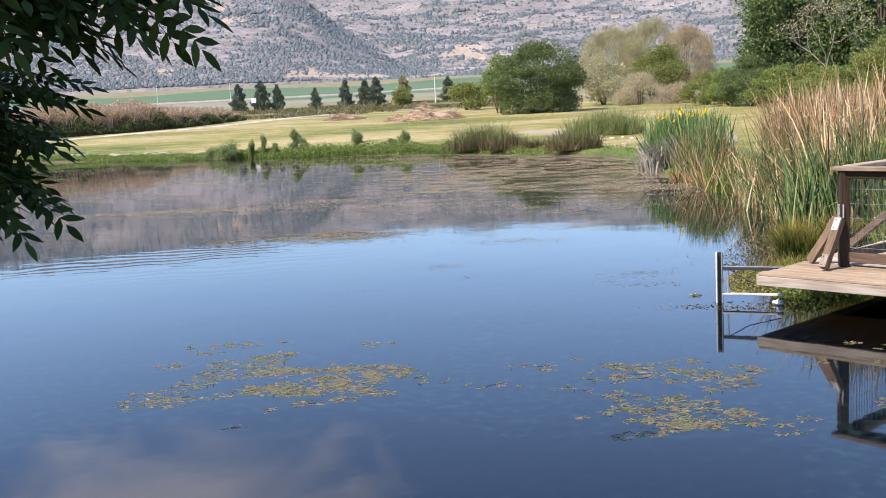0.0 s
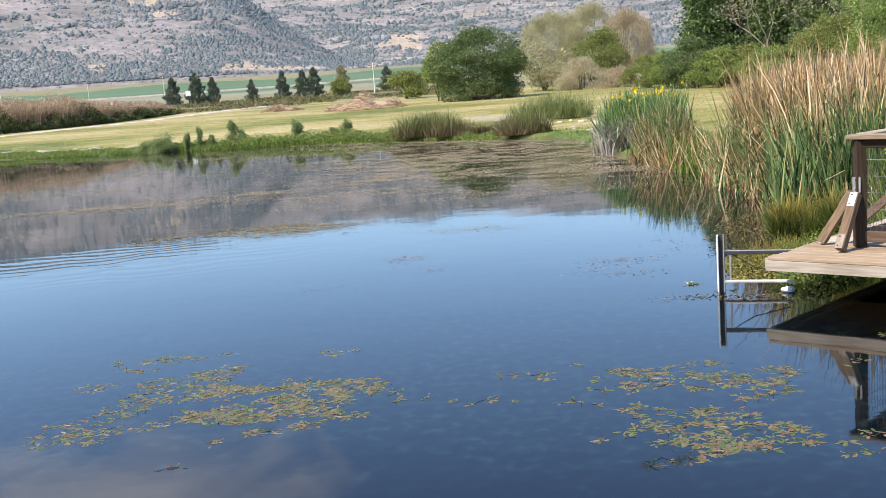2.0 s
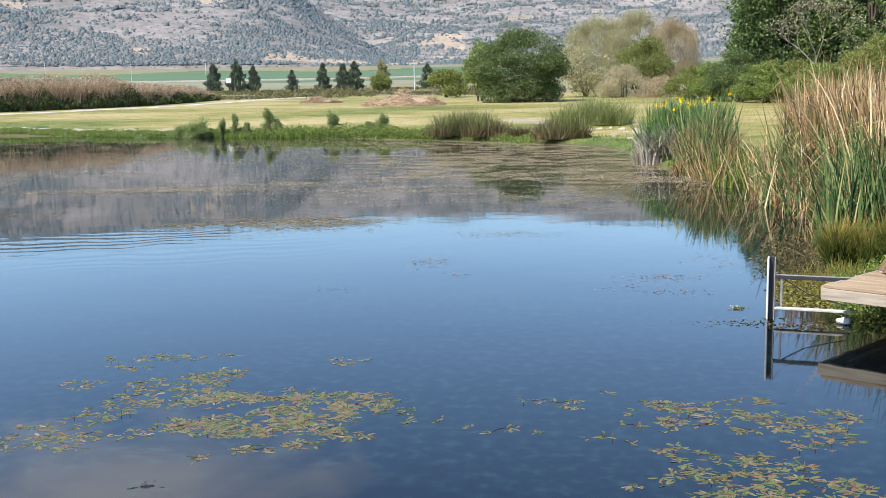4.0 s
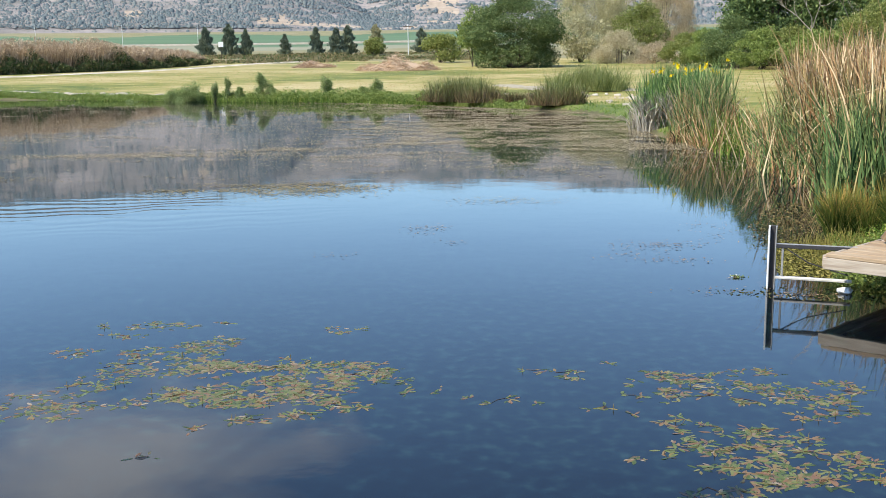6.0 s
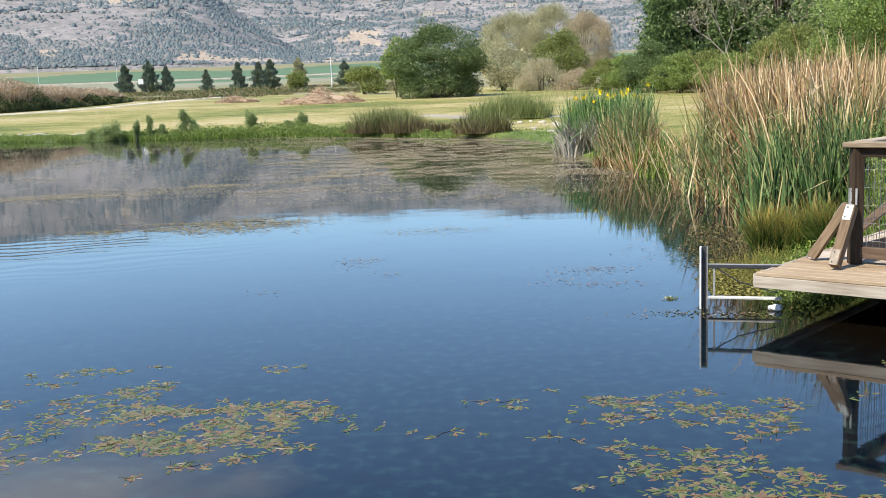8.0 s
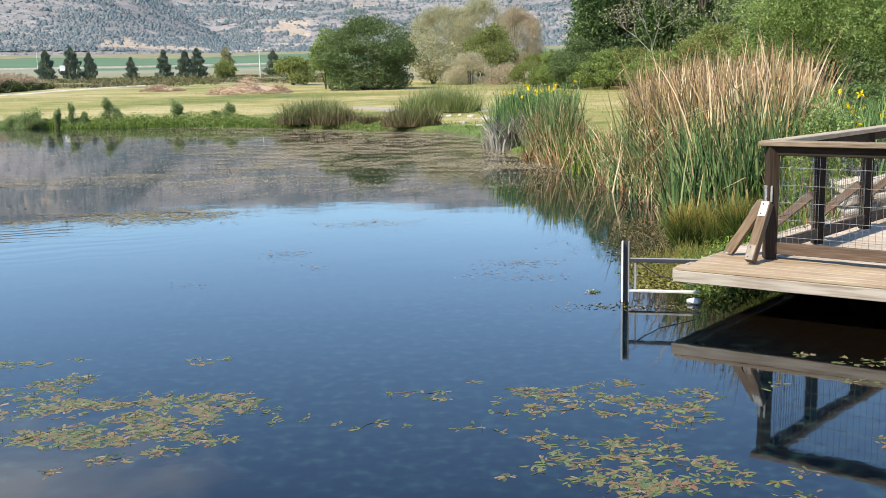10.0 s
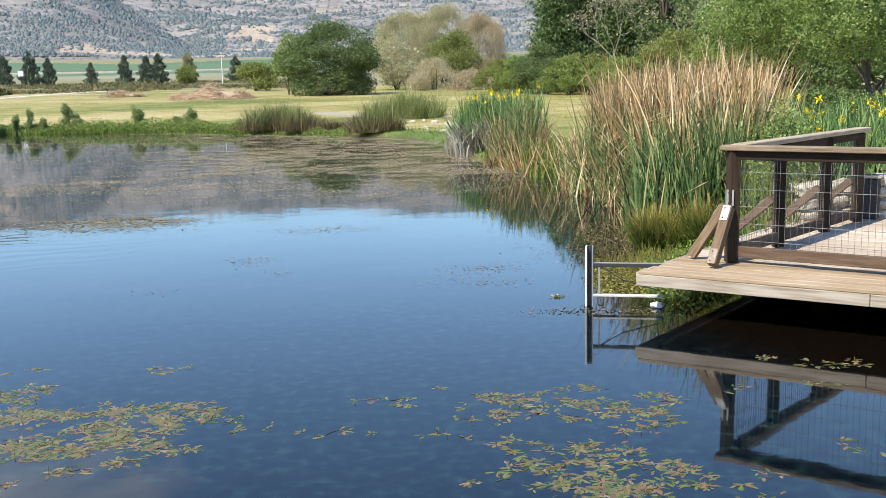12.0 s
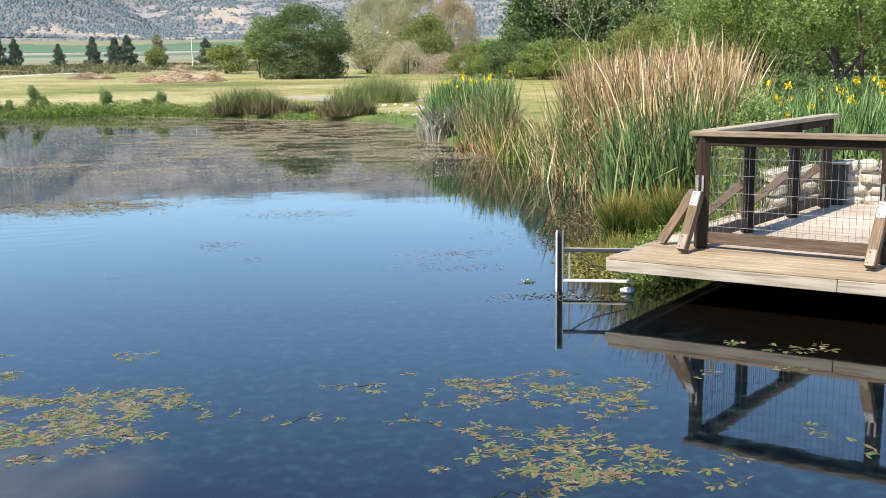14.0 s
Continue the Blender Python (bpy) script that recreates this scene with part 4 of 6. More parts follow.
def iris_flower():
    """Three drooping and three upright petals."""
    vs, fs = [], []
    for i in range(6):
        a, up = i * math.pi / 3, i % 2
        c, s = math.cos(a), math.sin(a)
        for k, (o, z, w) in enumerate([(0.005, 0, 0.008), (0.03, 0.045 if up else 0.02, 0.022), (0.055, 0.06 if up else -0.02, 0.006)]):
            vs += [(c * o - s * w, s * o + c * w, z), (c * o + s * w, s * o - c * w, z)]
        b = i * 6
        fs += [(b, b + 1, b + 3, b + 2), (b + 2, b + 3, b + 5, b + 4)]
    return np.array(vs, float), np.array(fs)


FLOWER = mesh_of("flower", *iris_flower(), IRIS_YELLOW)


def iris_clump(label, poly, n, h, flowers, fz, dry=0.15, size=1.0):
    ob = thing("yellow_iris", label, "flowers", kind="stuff")
    part("foliage", clump_of(int(n * (1 - dry)), poly, h, (0.026, 0.050), (0.0, 0.28), (0.0, 1.1), 7), IRIS_GREEN, ob, "green sword leaves")
    part("dry_foliage", clump_of(int(n * dry), poly, (h[0] * 0.5, h[1] * 0.72), (0.02, 0.045), (0.1, 0.7), (0.5, 2.6), 7, 0.4), IRIS_DRY, ob, "withered grey leaves at the foot")
    for (x, y) in scatter(flowers, poly):
        f = new("flower", FLOWER)
        f.parent = ob
        z = float(terrain(x, y)) + rng.uniform(*fz)
        f.matrix_world = pose(x, y, z, rng.uniform(-25, 25), rng.uniform(-25, 25), rng.uniform(0, 360)) @ Matrix.Scale(rng.uniform(1.0, 1.5) * size, 4)
    return ob


iris_clump("yellow flag iris clump in bloom at the pond edge", [(3.9, 28.6), (4.3, 27.2), (5.3, 27.0), (5.8, 28.6), (4.9, 29.4)], 3200, (0.9, 1.75), 16, (1.0, 1.6), 0.12, 0.95)
iris_clump("small yellow flag irises among the tall sedges", [(4.7, 25.4), (5.5, 25.0), (5.9, 26.0), (5.2, 26.6)], 700, (1.1, 1.9), 8, (1.3, 1.7), 0.1, 0.95)
iris_clump("yellow flag irises in bloom behind the deck", [(6.05, 13.2), (6.25, 11.8), (7.2, 11.5), (9.8, 11.6), (10.0, 14.0), (7.2, 14.2)], 3800, (0.9, 1.62), 54, (1.05, 1.5), 0.05, 0.72)
skirt = thing("withered_iris", "grey withered iris leaves hanging round the clump's foot", "reeds", kind="stuff")
part("dry_foliage", clump_of(1100, [(3.95, 28.6), (4.15, 27.2), (4.75, 26.9), (4.95, 27.5), (4.3, 28.4)], (0.6, 1.2), (0.028, 0.055), (0.0, 0.35), (0.4, 1.8), 7, 0.4), IRIS_DRY, skirt, "grey curled leaves")
mix = thing("sedge_clump", "tall mixed green and straw sedges beside the irises", "reeds", kind="stuff")
MIXED = [(4.4, 25.0), (4.4, 23.0), (4.9, 22.5), (5.25, 23.3), (5.2, 25.2)]
part("green_foliage", clump_of(650, MIXED, (0.6, 1.7), (0.010, 0.022), (0.0, 0.22), (0.0, 1.2), 6, 0.1), RUSH, mix)
part("green_foliage", clump_of(1500, MIXED, (0.5, 1.65), (0.014, 0.032), (0.0, 0.32), (0.0, 1.3), 6, 0.25), CATTAIL_GREEN, mix)
part("dead_thatch", clump_of(700, MIXED, (0.25, 0.7), (0.015, 0.035), (0.2, 1.0), (0.0, 1.4), 4, 0.5), THATCH, mix)
part("withered_skirt", clump_of(700, [(4.25, 24.6), (4.4, 22.6), (4.95, 22.2), (5.0, 22.9), (4.6, 24.6)], (0.15, 0.5), (0.016, 0.036), (0.2, 0.9), (0.3, 1.8), 5, 0.3), CATTAIL_DRY, mix, "pale withered leaves at the foot")
part("dry_foliage", clump_of(800, MIXED, (0.6, 1.5), (0.012, 0.026), (0.0, 0.4), (0.0, 1.4), 6, 0.25), CATTAIL_DRY, mix)
LOWER = [(4.5, 23.0), (4.5, 20.6), (5.6, 19.6), (6.8, 21.0), (6.2, 23.2)]
low = thing("sedge_clump", "lower arching grass between sedges and cattails", "reeds", kind="stuff")
part("green_foliage", clump_of(1500, LOWER, (0.3, 0.85), (0.014, 0.028), (0.1, 0.6), (0.1, 1.2), 6), GRASS, low)
part("dry_foliage", clump_of(350, LOWER, (0.4, 1.2), (0.014, 0.028), (0.1, 0.7), (0.1, 0.6), 5), CATTAIL_DRY, low)


def tuft(label, at, n, radius, h, leaf, dry=None, w=(0.006, 0.012), lean=(0.05, 0.6), name="sedge_tuft", dome=0.0):
    """A dense tussock; blades fan out from its middle."""
    x, y = at
    ob = thing(name, label, "tussock", (x, y, float(max(terrain(x, y), -0.02))))
    mids = np.random.default_rng(int(abs(x) * 100 + n))
    for nm, k, m in (("foliage", n, leaf), ("dry_foliage", n // 3, dry)):
        if not m:
            continue
        a, r = rng.uniform(0, 2 * np.pi, k), radius * np.sqrt(rng.random(k))
        b = np.stack([np.cos(a) * r, np.sin(a) * r, np.zeros(k)], 1)
        if dome:
            # several smaller tufts grown together, each of its own height
            ca, cr = mids.uniform(0, 2 * np.pi, 11), radius * 0.85 * np.sqrt(mids.random(11))
            own, pick = mids.uniform(0.6, 1.1, 11), rng.integers(0, 11, k)
            b = np.stack([np.cos(ca) * cr, np.sin(ca) * cr, np.zeros(11)], 1)[pick] + b * 0.38
        q = 0.6 if m is dry else 1.0
        part(nm, blades(b, rng.uniform(h[0], h[1], k) * q * ((own[pick] if dome else 1.0) * (1 - 0.5 * dome * (r / radius) ** 2)), rng.uniform(w[0], w[1], k), rng.uniform(lean[0], lean[1], k) * (0.3 + 0.7 * r / radius), rng.uniform(0.0, 1.0, k), 5, heading=a + rng.normal(0, 0.5 + 1.2 * dome, k)), m, ob)
    return ob


tuft("bushy yellow-green sedge tuft beside the deck", (3.85, 11.0), 4200, 0.27, (0.25, 0.70), SEDGE, None, w=(0.006, 0.013), lean=(0.0, 0.65), dome=0.75)
tuft("bushy yellow-green sedge tuft beside the deck", (4.28, 10.72), 3600, 0.25, (0.22, 0.62), SEDGE, None, w=(0.006, 0.013), lean=(0.0, 0.65), dome=0.75)
for label, at, n, r, h, dry in [("rounded brown-green rush tussock at the far shore", (2.3, 39.8), 2800, 1.05, (0.3, 1.3), RED_SEDGE), ("broad messy rush tussock, brown at the foot", (-0.7, 43.2), 2600, 1.25, (0.4, 1.35), RED_SEDGE), ("broad messy rush tussock, brown at the foot", (-2.0, 44.4), 2600, 1.3, (0.4, 1.55), RED_SEDGE)]:
    tuft(label, at, n, r, h, TUSSOCK, dry, w=(0.012, 0.028), lean=(0.0, 0.8), dome=0.7)
tuft("green rush mixed into the brown tussocks", (-1.8, 44.7), 1300, 1.2, (0.5, 1.6), RUSH, None, w=(0.012, 0.025), lean=(0.0, 0.9), dome=0.5)
tuft("low rusty tussock at the far shore", (0.9, 41.8), 700, 0.6, (0.2, 0.6), TUSSOCK, RED_SEDGE, w=(0.012, 0.025), lean=(0.0, 0.7))
for k, (az, d) in enumerate([(-3.9, 49.5), (-5.0, 50.5), (-6.0, 49.5)]):
    tuft("tall green rush clump behind the tussocks", at_az(az, d), 1500, 1.0, (0.5, 1.85), RUSH, None, w=(0.010, 0.022), lean=(0.0, 0.9), dome=0.5)
for az, d, h, r in [(17.9, 54.6, 0.95, 0.55), (17.3, 54.2, 1.25, 0.75), (16.7, 54.0, 0.9, 0.5), (15.65, 53.4, 1.25, 0.2), (14.95, 53.0, 1.2, 0.22), (14.4, 52.8, 0.7, 0.25), (13.15, 52.4, 1.3, 0.45), (12.6, 52.0, 0.6, 0.3), (9.5, 50.6, 1.15, 0.36), (7.5, 49.0, 0.65, 0.3), (6.75, 48.6, 0.95, 0.42), (20.0, 56.0, 0.5, 0.4)]:
    x, y = at_az(az, d)
    q = np.random.default_rng(int(az * 100))
    lb = [(q.normal(0, r * 0.4), q.normal(0, r * 0.4), h * q.uniform(0.2, 0.85), r * q.uniform(0.35, 0.6), r * q.uniform(0.35, 0.6), h * q.uniform(0.15, 0.28)) for _ in range(9)]
    tree("bank_shrub", "small leafy green shrub on the far bank", "shrub", (x, y), lb, int(4200 * (0.4 + r)), 0.06, LEAF_BANK, stems_to(lb, 0.012, seed=int(az * 10)), shell=0.1, group="small shrubs along the far bank")


def bank_turf():
    """Lush short grass on the damp ground behind the waterline."""
    n = 130000
    x, y = rng.uniform(-32, 9, n), rng.uniform(9, 63, n)
    d = shore(x, y)
    ok = (d > 0.05) & (d < 3.2) & (rng.random(n) < 1.25 - 0.35 * d)
    p = on_ground(np.stack([x[ok], y[ok]], 1))
    n = len(p)
    ob = thing("bank_turf", "lush uneven green turf behind the waterline", "grass", kind="stuff")
    k = 0.6 + 0.4 * wave(p[:, 0], p[:, 1], 1.7, 3)
    part("foliage", blades(p, rng.uniform(0.08, 0.26, n) * k, rng.uniform(0.010, 0.024, n), rng.uniform(0, 0.9, n), rng.uniform(0, 0.9, n), 3), GRASS, ob)


bank_turf()


def fringe():
    """Lush grass along the far waterline."""
    p = np.array(POND[3:14], float)
    t = np.concatenate([[0], np.cumsum(np.hypot(*np.diff(p, axis=0).T))])
    n = 20000
    s = rng.uniform(0, t[-1], n)
    x, y = np.interp(s, t, p[:, 0]) + rng.normal(0, 0.15, n), np.interp(s, t, p[:, 1]) + np.abs(rng.normal(0, 0.7, n)) - 0.15
    b = on_ground(np.stack([x, y], 1))
    k = 0.55 + 0.45 * np.sin(s * 0.7) * np.sin(s * 0.23 + 1)
    ob = thing("bank_grass", "lush green grass fringe along the far waterline", "grass", kind="stuff")
    part("foliage", blades(b, rng.uniform(0.08, 0.26, n) * (0.35 + 0.9 * k) * np.where((x > -17.5) & (x < -2.5), 1.25, 0.5), rng.uniform(0.015, 0.035, n), rng.uniform(0, 0.4, n), rng.uniform(0, 0.4, n), 3), GRASS, ob)
    n = 30000
    s = rng.uniform(0, t[-1], n)
    x, y = np.interp(s, t, p[:, 0]) + rng.normal(0, 0.2, n), np.interp(s, t, p[:, 1]) + np.abs(rng.normal(0, 0.5, n))
    k = np.clip(0.6 + 0.5 * wave(x, y, 1.3, 2) + 0.3 * wave(x, y, 3.1, 5), 0.1, 1.4) * np.where((x > -17.5) & (x < -2.5), 1.1, 0.4)
    c = np.column_stack([x, y, terrain(x, y) + 0.46 * k * rng.random(n) ** 0.8])
    part("leafy_growth", leaves(c, rng.normal(size=(n, 3)) + np.array([0, 0, 0.9]), rng.uniform(0.06, 0.16, n), rng.uniform(0.03, 0.07, n)), LEAF_LIGHT, ob, "bright green leafy herbs")


fringe()


def meadow_tufts():
    """Short stubble over the mown meadow, thinning with distance."""
    n = 30000
    az, d = rng.uniform(-16, 30, n), 40 + 52 * rng.random(n) ** 0.8
    x, y = -d * np.sin(np.radians(az)), d * np.cos(np.radians(az))
    ok = shore(x, y) > 0.6
    b = on_ground(np.stack([x[ok], y[ok]], 1))
    n = len(b)
    ob = thing("meadow_stubble", "short dry and green stubble of the mown meadow", "grass", kind="stuff")
    k = n // 2
    part("green_stubble", blades(b[:k], rng.uniform(0.03, 0.10, k), rng.uniform(0.008, 0.02, k), rng.uniform(0, 0.8, k), rng.uniform(0, 0.5, k), 2), GRASS, ob)
    part("dry_stubble", blades(b[k:], rng.uniform(0.03, 0.10, n - k), rng.uniform(0.008, 0.02, n - k), rng.uniform(0, 0.8, n - k), rng.uniform(0, 0.5, n - k), 2), CATTAIL_DRY, ob)


meadow_tufts()


def field_margin():
    """Rough weeds and low scrub between the meadow and the crops."""
    n = 26000
    az, d = rng.uniform(-3, 21, n), rng.uniform(120, 168, n)
    x, y = -d * np.sin(np.radians(az)), d * np.cos(np.radians(az))
    keep = wave(x, y, 0.16, 3) + 0.6 * wave(x, y, 0.4, 6) > -0.15
    x, y = x[keep], y[keep]
    n = len(x)
    tall = (0.22 + 0.25 * np.clip(wave(x, y, 0.23, 8), -0.8, 1.5)) * rng.random(n)
    p = np.column_stack([x, y, terrain(x, y) + tall + 0.05])
    ob = thing("field_margin", "rough brown and green weeds along the field edge", "weeds", kind="stuff")
    k = n // 2
    part("dry_growth", leaves(p[:k], rng.normal(size=(k, 3)) + np.array([0, 0, 0.8]), rng.uniform(0.3, 0.7, k), rng.uniform(0.06, 0.16, k)), FIELD_WEED, ob)
    part("foliage", leaves(p[k:], rng.normal(size=(n - k, 3)) + np.array([0, 0, 0.8]), rng.uniform(0.25, 0.6, n - k), rng.uniform(0.08, 0.2, n - k)), LEAF_HEDGE, ob)


field_margin()


def reed_hedge():
    """Tall brown reeds on the far side of the gravel track, lower towards the fields."""
    pts = np.array([(-66, 58), (-52, 70), (-44, 79), (-39.5, 86), (-36.5, 90.5), (-34.5, 97), (-33.5, 105), (-33, 116)], float)
    t = np.concatenate([[0], np.cumsum(np.hypot(*np.diff(pts, axis=0).T))])
    d = np.gradient(pts, axis=0)
    d /= np.hypot(d[:, 0], d[:, 1])[:, None]
    ob = thing("reed_hedge", "long reed hedge with brown plumes and dark green foot", "reeds", kind="stuff")
    tall = lambda s: np.interp(s / t[-1], [0, 0.45, 0.62, 0.8, 1.0], [3.6, 3.5, 3.0, 2.3, 1.3]) * (0.95 + 0.14 * np.sin(s * 0.5) * np.cos(s * 0.19) + 0.12 * np.sin(s * 1.7) * np.sin(s * 0.63 + 1))

    def along(n, lo, hi):
        """Places beside the line; lo and hi are metres behind it."""
        s, k = rng.uniform(0, t[-1], n), rng.uniform(lo, hi, n)
        dx, dy = np.interp(s, t, d[:, 0]), np.interp(s, t, d[:, 1])
        return s, k, np.stack([np.interp(s, t, pts[:, 0]) - dy * k, np.interp(s, t, pts[:, 1]) + dx * k], 1)

    n = 13000
    s, k, b = along(n, 0.5, 4.0)
    part("stem_growth", blades(on_ground(b), rng.uniform(0.7, 1.0, n) * tall(s), rng.uniform(0.03, 0.07, n), rng.uniform(0, 0.4, n), rng.uniform(0.2, 1.3, n), 5, taper=5), PHRAG, ob, "tan drooping plumes")
    n = 34000
    s, k, c = along(n, 0.3, 4.0)
    c = np.column_stack([c, terrain(c[:, 0], c[:, 1]) + (0.55 + 0.42 * rng.random(n)) * tall(s) * (0.82 + 0.18 * np.clip(k / 2, 0, 1))])
    part("plume_growth", leaves(c, rng.normal(size=(n, 3)) + np.array([0.5, 0, 0.3]), rng.uniform(0.12, 0.38, n), rng.uniform(0.04, 0.11, n)), PHRAG, ob, "tan feathery plumes")
    n = 34000
    s, k, c = along(n, -0.5, 1.6)
    f = rng.random(n)
    top = tall(s) * (0.42 + 0.24 * np.sin(s * 0.9 + 1) * np.cos(s * 0.37) + 0.22 * np.sin(s * 1.9) * np.sin(s * 0.7 + 2)) * (0.55 + 0.45 * np.clip((k + 0.5) / 1.2, 0, 1))
    c = np.column_stack([c, terrain(c[:, 0], c[:, 1]) + f * top + 0.05])
    part("foliage", leaves(c, rng.normal(size=(n, 3)) + np.array([0, 0, 0.8]), rng.uniform(0.15, 0.4, n), rng.uniform(0.06, 0.16, n)), LEAF_HEDGE, ob, "dark green leafy foot")


reed_hedge()


def brush_pile(az, d, w, h, seed):
    q = np.random.default_rng(seed)
    n = 2600
    x, y = at_az(az, d)
    a, r = q.uniform(0, 2 * np.pi, n), np.sqrt(q.random(n))
    px, py = np.cos(a) * r * w / 2, np.sin(a) * r * w / 3
    pz = h * (1 - r ** 2) * q.random(n) ** 0.5 * (0.75 + 0.35 * np.sin(px * 2.1 + seed) + 0.2 * np.sin(py * 3 + px))
    c = np.stack([px, py, pz + 0.03], 1)
    al = np.stack([q.normal(size=n), q.normal(size=n), 0.35 * q.normal(size=n)], 1)
    ob = thing("brush_pile", "heap of cut dry reeds on the meadow", "heap", (x, y, float(terrain(x, y))))
    part("cut_reeds", leaves(c, al, q.uniform(0.25, 0.9, n), q.uniform(0.025, 0.06, n)), BRUSH, ob)
    v = np.array([(math.cos(t) * w * 0.46 * k, math.sin(t) * w * 0.31 * k, h * 0.55 * (1 - k * k)) for k in (1.0, 0.8, 0.55, 0.3, 0.01) for t in np.linspace(0, 2 * np.pi, 20, endpoint=False)])
    f = [(i * 20 + j, i * 20 + (j + 1) % 20, (i + 1) * 20 + (j + 1) % 20, (i + 1) * 20 + j) for i in range(4) for j in range(20)]
    part("core", (v, f), BRUSH, ob)


brush_pile(5.55, 86, 7.2, 1.3, 71)
brush_pile(10.2, 100, 4.2, 0.6, 72)


# ---- deck ----
DZ = 0.40
CORNER = Vector((2.72, 8.20))
FRONT_DIR = Vector((math.cos(radians(-39.5)), math.sin(radians(-39.5))))
SIDE_DIR = Vector((math.cos(radians(45)), math.sin(radians(45))))


def deck_at(u, v, z=DZ):
    p = CORNER + FRONT_DIR * u + SIDE_DIR * v
    return (p.x, p.y, z)


BRACE_WOOD = wood("brown_brace", [(0.28, (0.075, 0.047, 0.028)), (0.5, (0.17, 0.115, 0.07)), (0.78, (0.33, 0.24, 0.155))])
BOARD_WOOD = wood("worn_board_shaded_brace", [(0.28, (0.05, 0.032, 0.022)), (0.5, (0.115, 0.075, 0.05)), (0.78, (0.22, 0.155, 0.11))])
deck = thing("viewing_deck", "weathered timber viewing deck over the pond edge", "deck")
WIDE = 0.142
for i in range(34):
    a, b = 0.02 if i else 0.0, 7.0
    v = 0.028 + i * WIDE
    drop = 0.0015 * math.sin(i * 2.7)
    board("plank", deck_at(a - 0.005 + 0.035 * abs(math.sin(i * 5)), v, DZ - 0.016 + drop), deck_at(b, v, DZ - 0.016 + drop), WIDE - 0.017, 0.032, DECK_WOOD if i < 6 else BLEACHED_WOOD, deck)
board("edge_board", deck_at(-0.02, -0.02, DZ - 0.083), deck_at(1.85, -0.02, DZ - 0.083), 0.035, 0.098, EDGE_WOOD, deck, "bleached grey edge board")
board("edge_board", deck_at(1.855, -0.02, DZ - 0.083), deck_at(7.0, -0.02, DZ - 0.083), 0.035, 0.098, EDGE_WOOD, deck, "bleached grey edge board")
board("edge_board", deck_at(-0.025, 0.0, DZ - 0.07), deck_at(-0.025, 4.8, DZ - 0.07), 0.035, 0.095, EDGE_WOOD, deck, "bleached grey edge board")
for u in np.arange(0.2, 6.9, 0.42):
    board("joist", deck_at(u, 0.04, DZ - 0.095), deck_at(u, 4.7, DZ - 0.095), 0.06, 0.10, POST_WOOD, deck)
# added dark layer below the planks, so the underside mirrors as shaded
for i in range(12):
    board("shade_board", deck_at(0.01, 0.22 + i * 0.4, DZ - 0.039), deck_at(6.98, 0.22 + i * 0.4, DZ - 0.039), 0.39, 0.008, UNDERSIDE_SHADE, deck, "added dark board standing in for shade below the planks")
for u in (0.9, 3.2, 5.6):
    board("pile", deck_at(u, 1.9, -0.9), deck_at(u, 1.9, DZ - 0.15), 0.14, 0.14, POST_WOOD, deck)

# ---- railing ----
P1, P2 = Vector((3.60, 8.36)), Vector((4.72, 7.33))
RX, RY = (P2 - P1).normalized(), Vector((2.33, 2.06)).normalized()
RAIL_TOP = 1.43
rail = thing("deck_railing", "dark timber railing with welded wire mesh on the deck", "railing")


def rail_at(a, b, z):
    p = P1 + RX * a + RY * b
    return (p.x, p.y, z)


def bracket(m, parent, metal):
    """A bent steel strap with screws, along a brace or a post."""
    ob = part("bracket", box(0.14, 0.07, 0.004, bevel=0.001), metal, parent, "galvanised steel strap")
    ob.matrix_local = m
    for k in (-0.045, 0.045):
        bm = bmesh.new()
        bmesh.ops.create_cone(bm, cap_ends=True, segments=8, radius1=0.008, radius2=0.006, depth=0.006, matrix=Matrix.Translation((k, 0.012, 0.004)))
        part("screw", bm, DARK, ob)


def strap(a, b, t, out, parent, lift, metal=None):
    """Pose of a strap on the outer face of a member from a to b at share t."""
    a, b, out = Vector(a), Vector(b), Vector(out).normalized()
    x = (b - a).normalized()
    z = (out - x * out.dot(x)).normalized()
    y = z.cross(x)
    m = Matrix((x, y, z)).transposed().to_4x4()
    m.translation = a.lerp(b, t) + z * lift
    bracket(m, parent, metal or STEEL)


def post(a, b, outs, reach=0.36, rise=0.50):
    """A rail post with its raking braces."""
    f, t = rail_at(a, b, DZ + 0.002), rail_at(a, b, RAIL_TOP - 0.05)
    board("post", f, t, 0.095, 0.095, POST_WOOD, rail, bevel=0.006)
    for o in outs:
        o = Vector(o).normalized()
        foot = Vector((f[0], f[1], DZ + 0.03)) + Vector((o.x, o.y, 0)) * reach
        head = Vector((f[0], f[1], DZ + rise)) + Vector((o.x, o.y, 0)) * 0.065
        # side braces get the darker board wood in place of shade
        br = board("brace", foot, head, 0.085, 0.075, BOARD_WOOD if reach > 0.4 else BRACE_WOOD, rail, "raking timber brace")
        side = Vector((o.x, o.y, 0))
        strap(foot, head, 0.86, side + Vector((0, 0, 0.6)), rail, 0.041)
        strap(foot, head, 0.12, side + Vector((0, 0, 0.6)), rail, 0.041, OLD_STEEL)
        strap(Vector(f) + Vector((0, 0, 0.5)), Vector(f) + Vector((0, 0, 0.8)), 0.25, side, rail, 0.050)


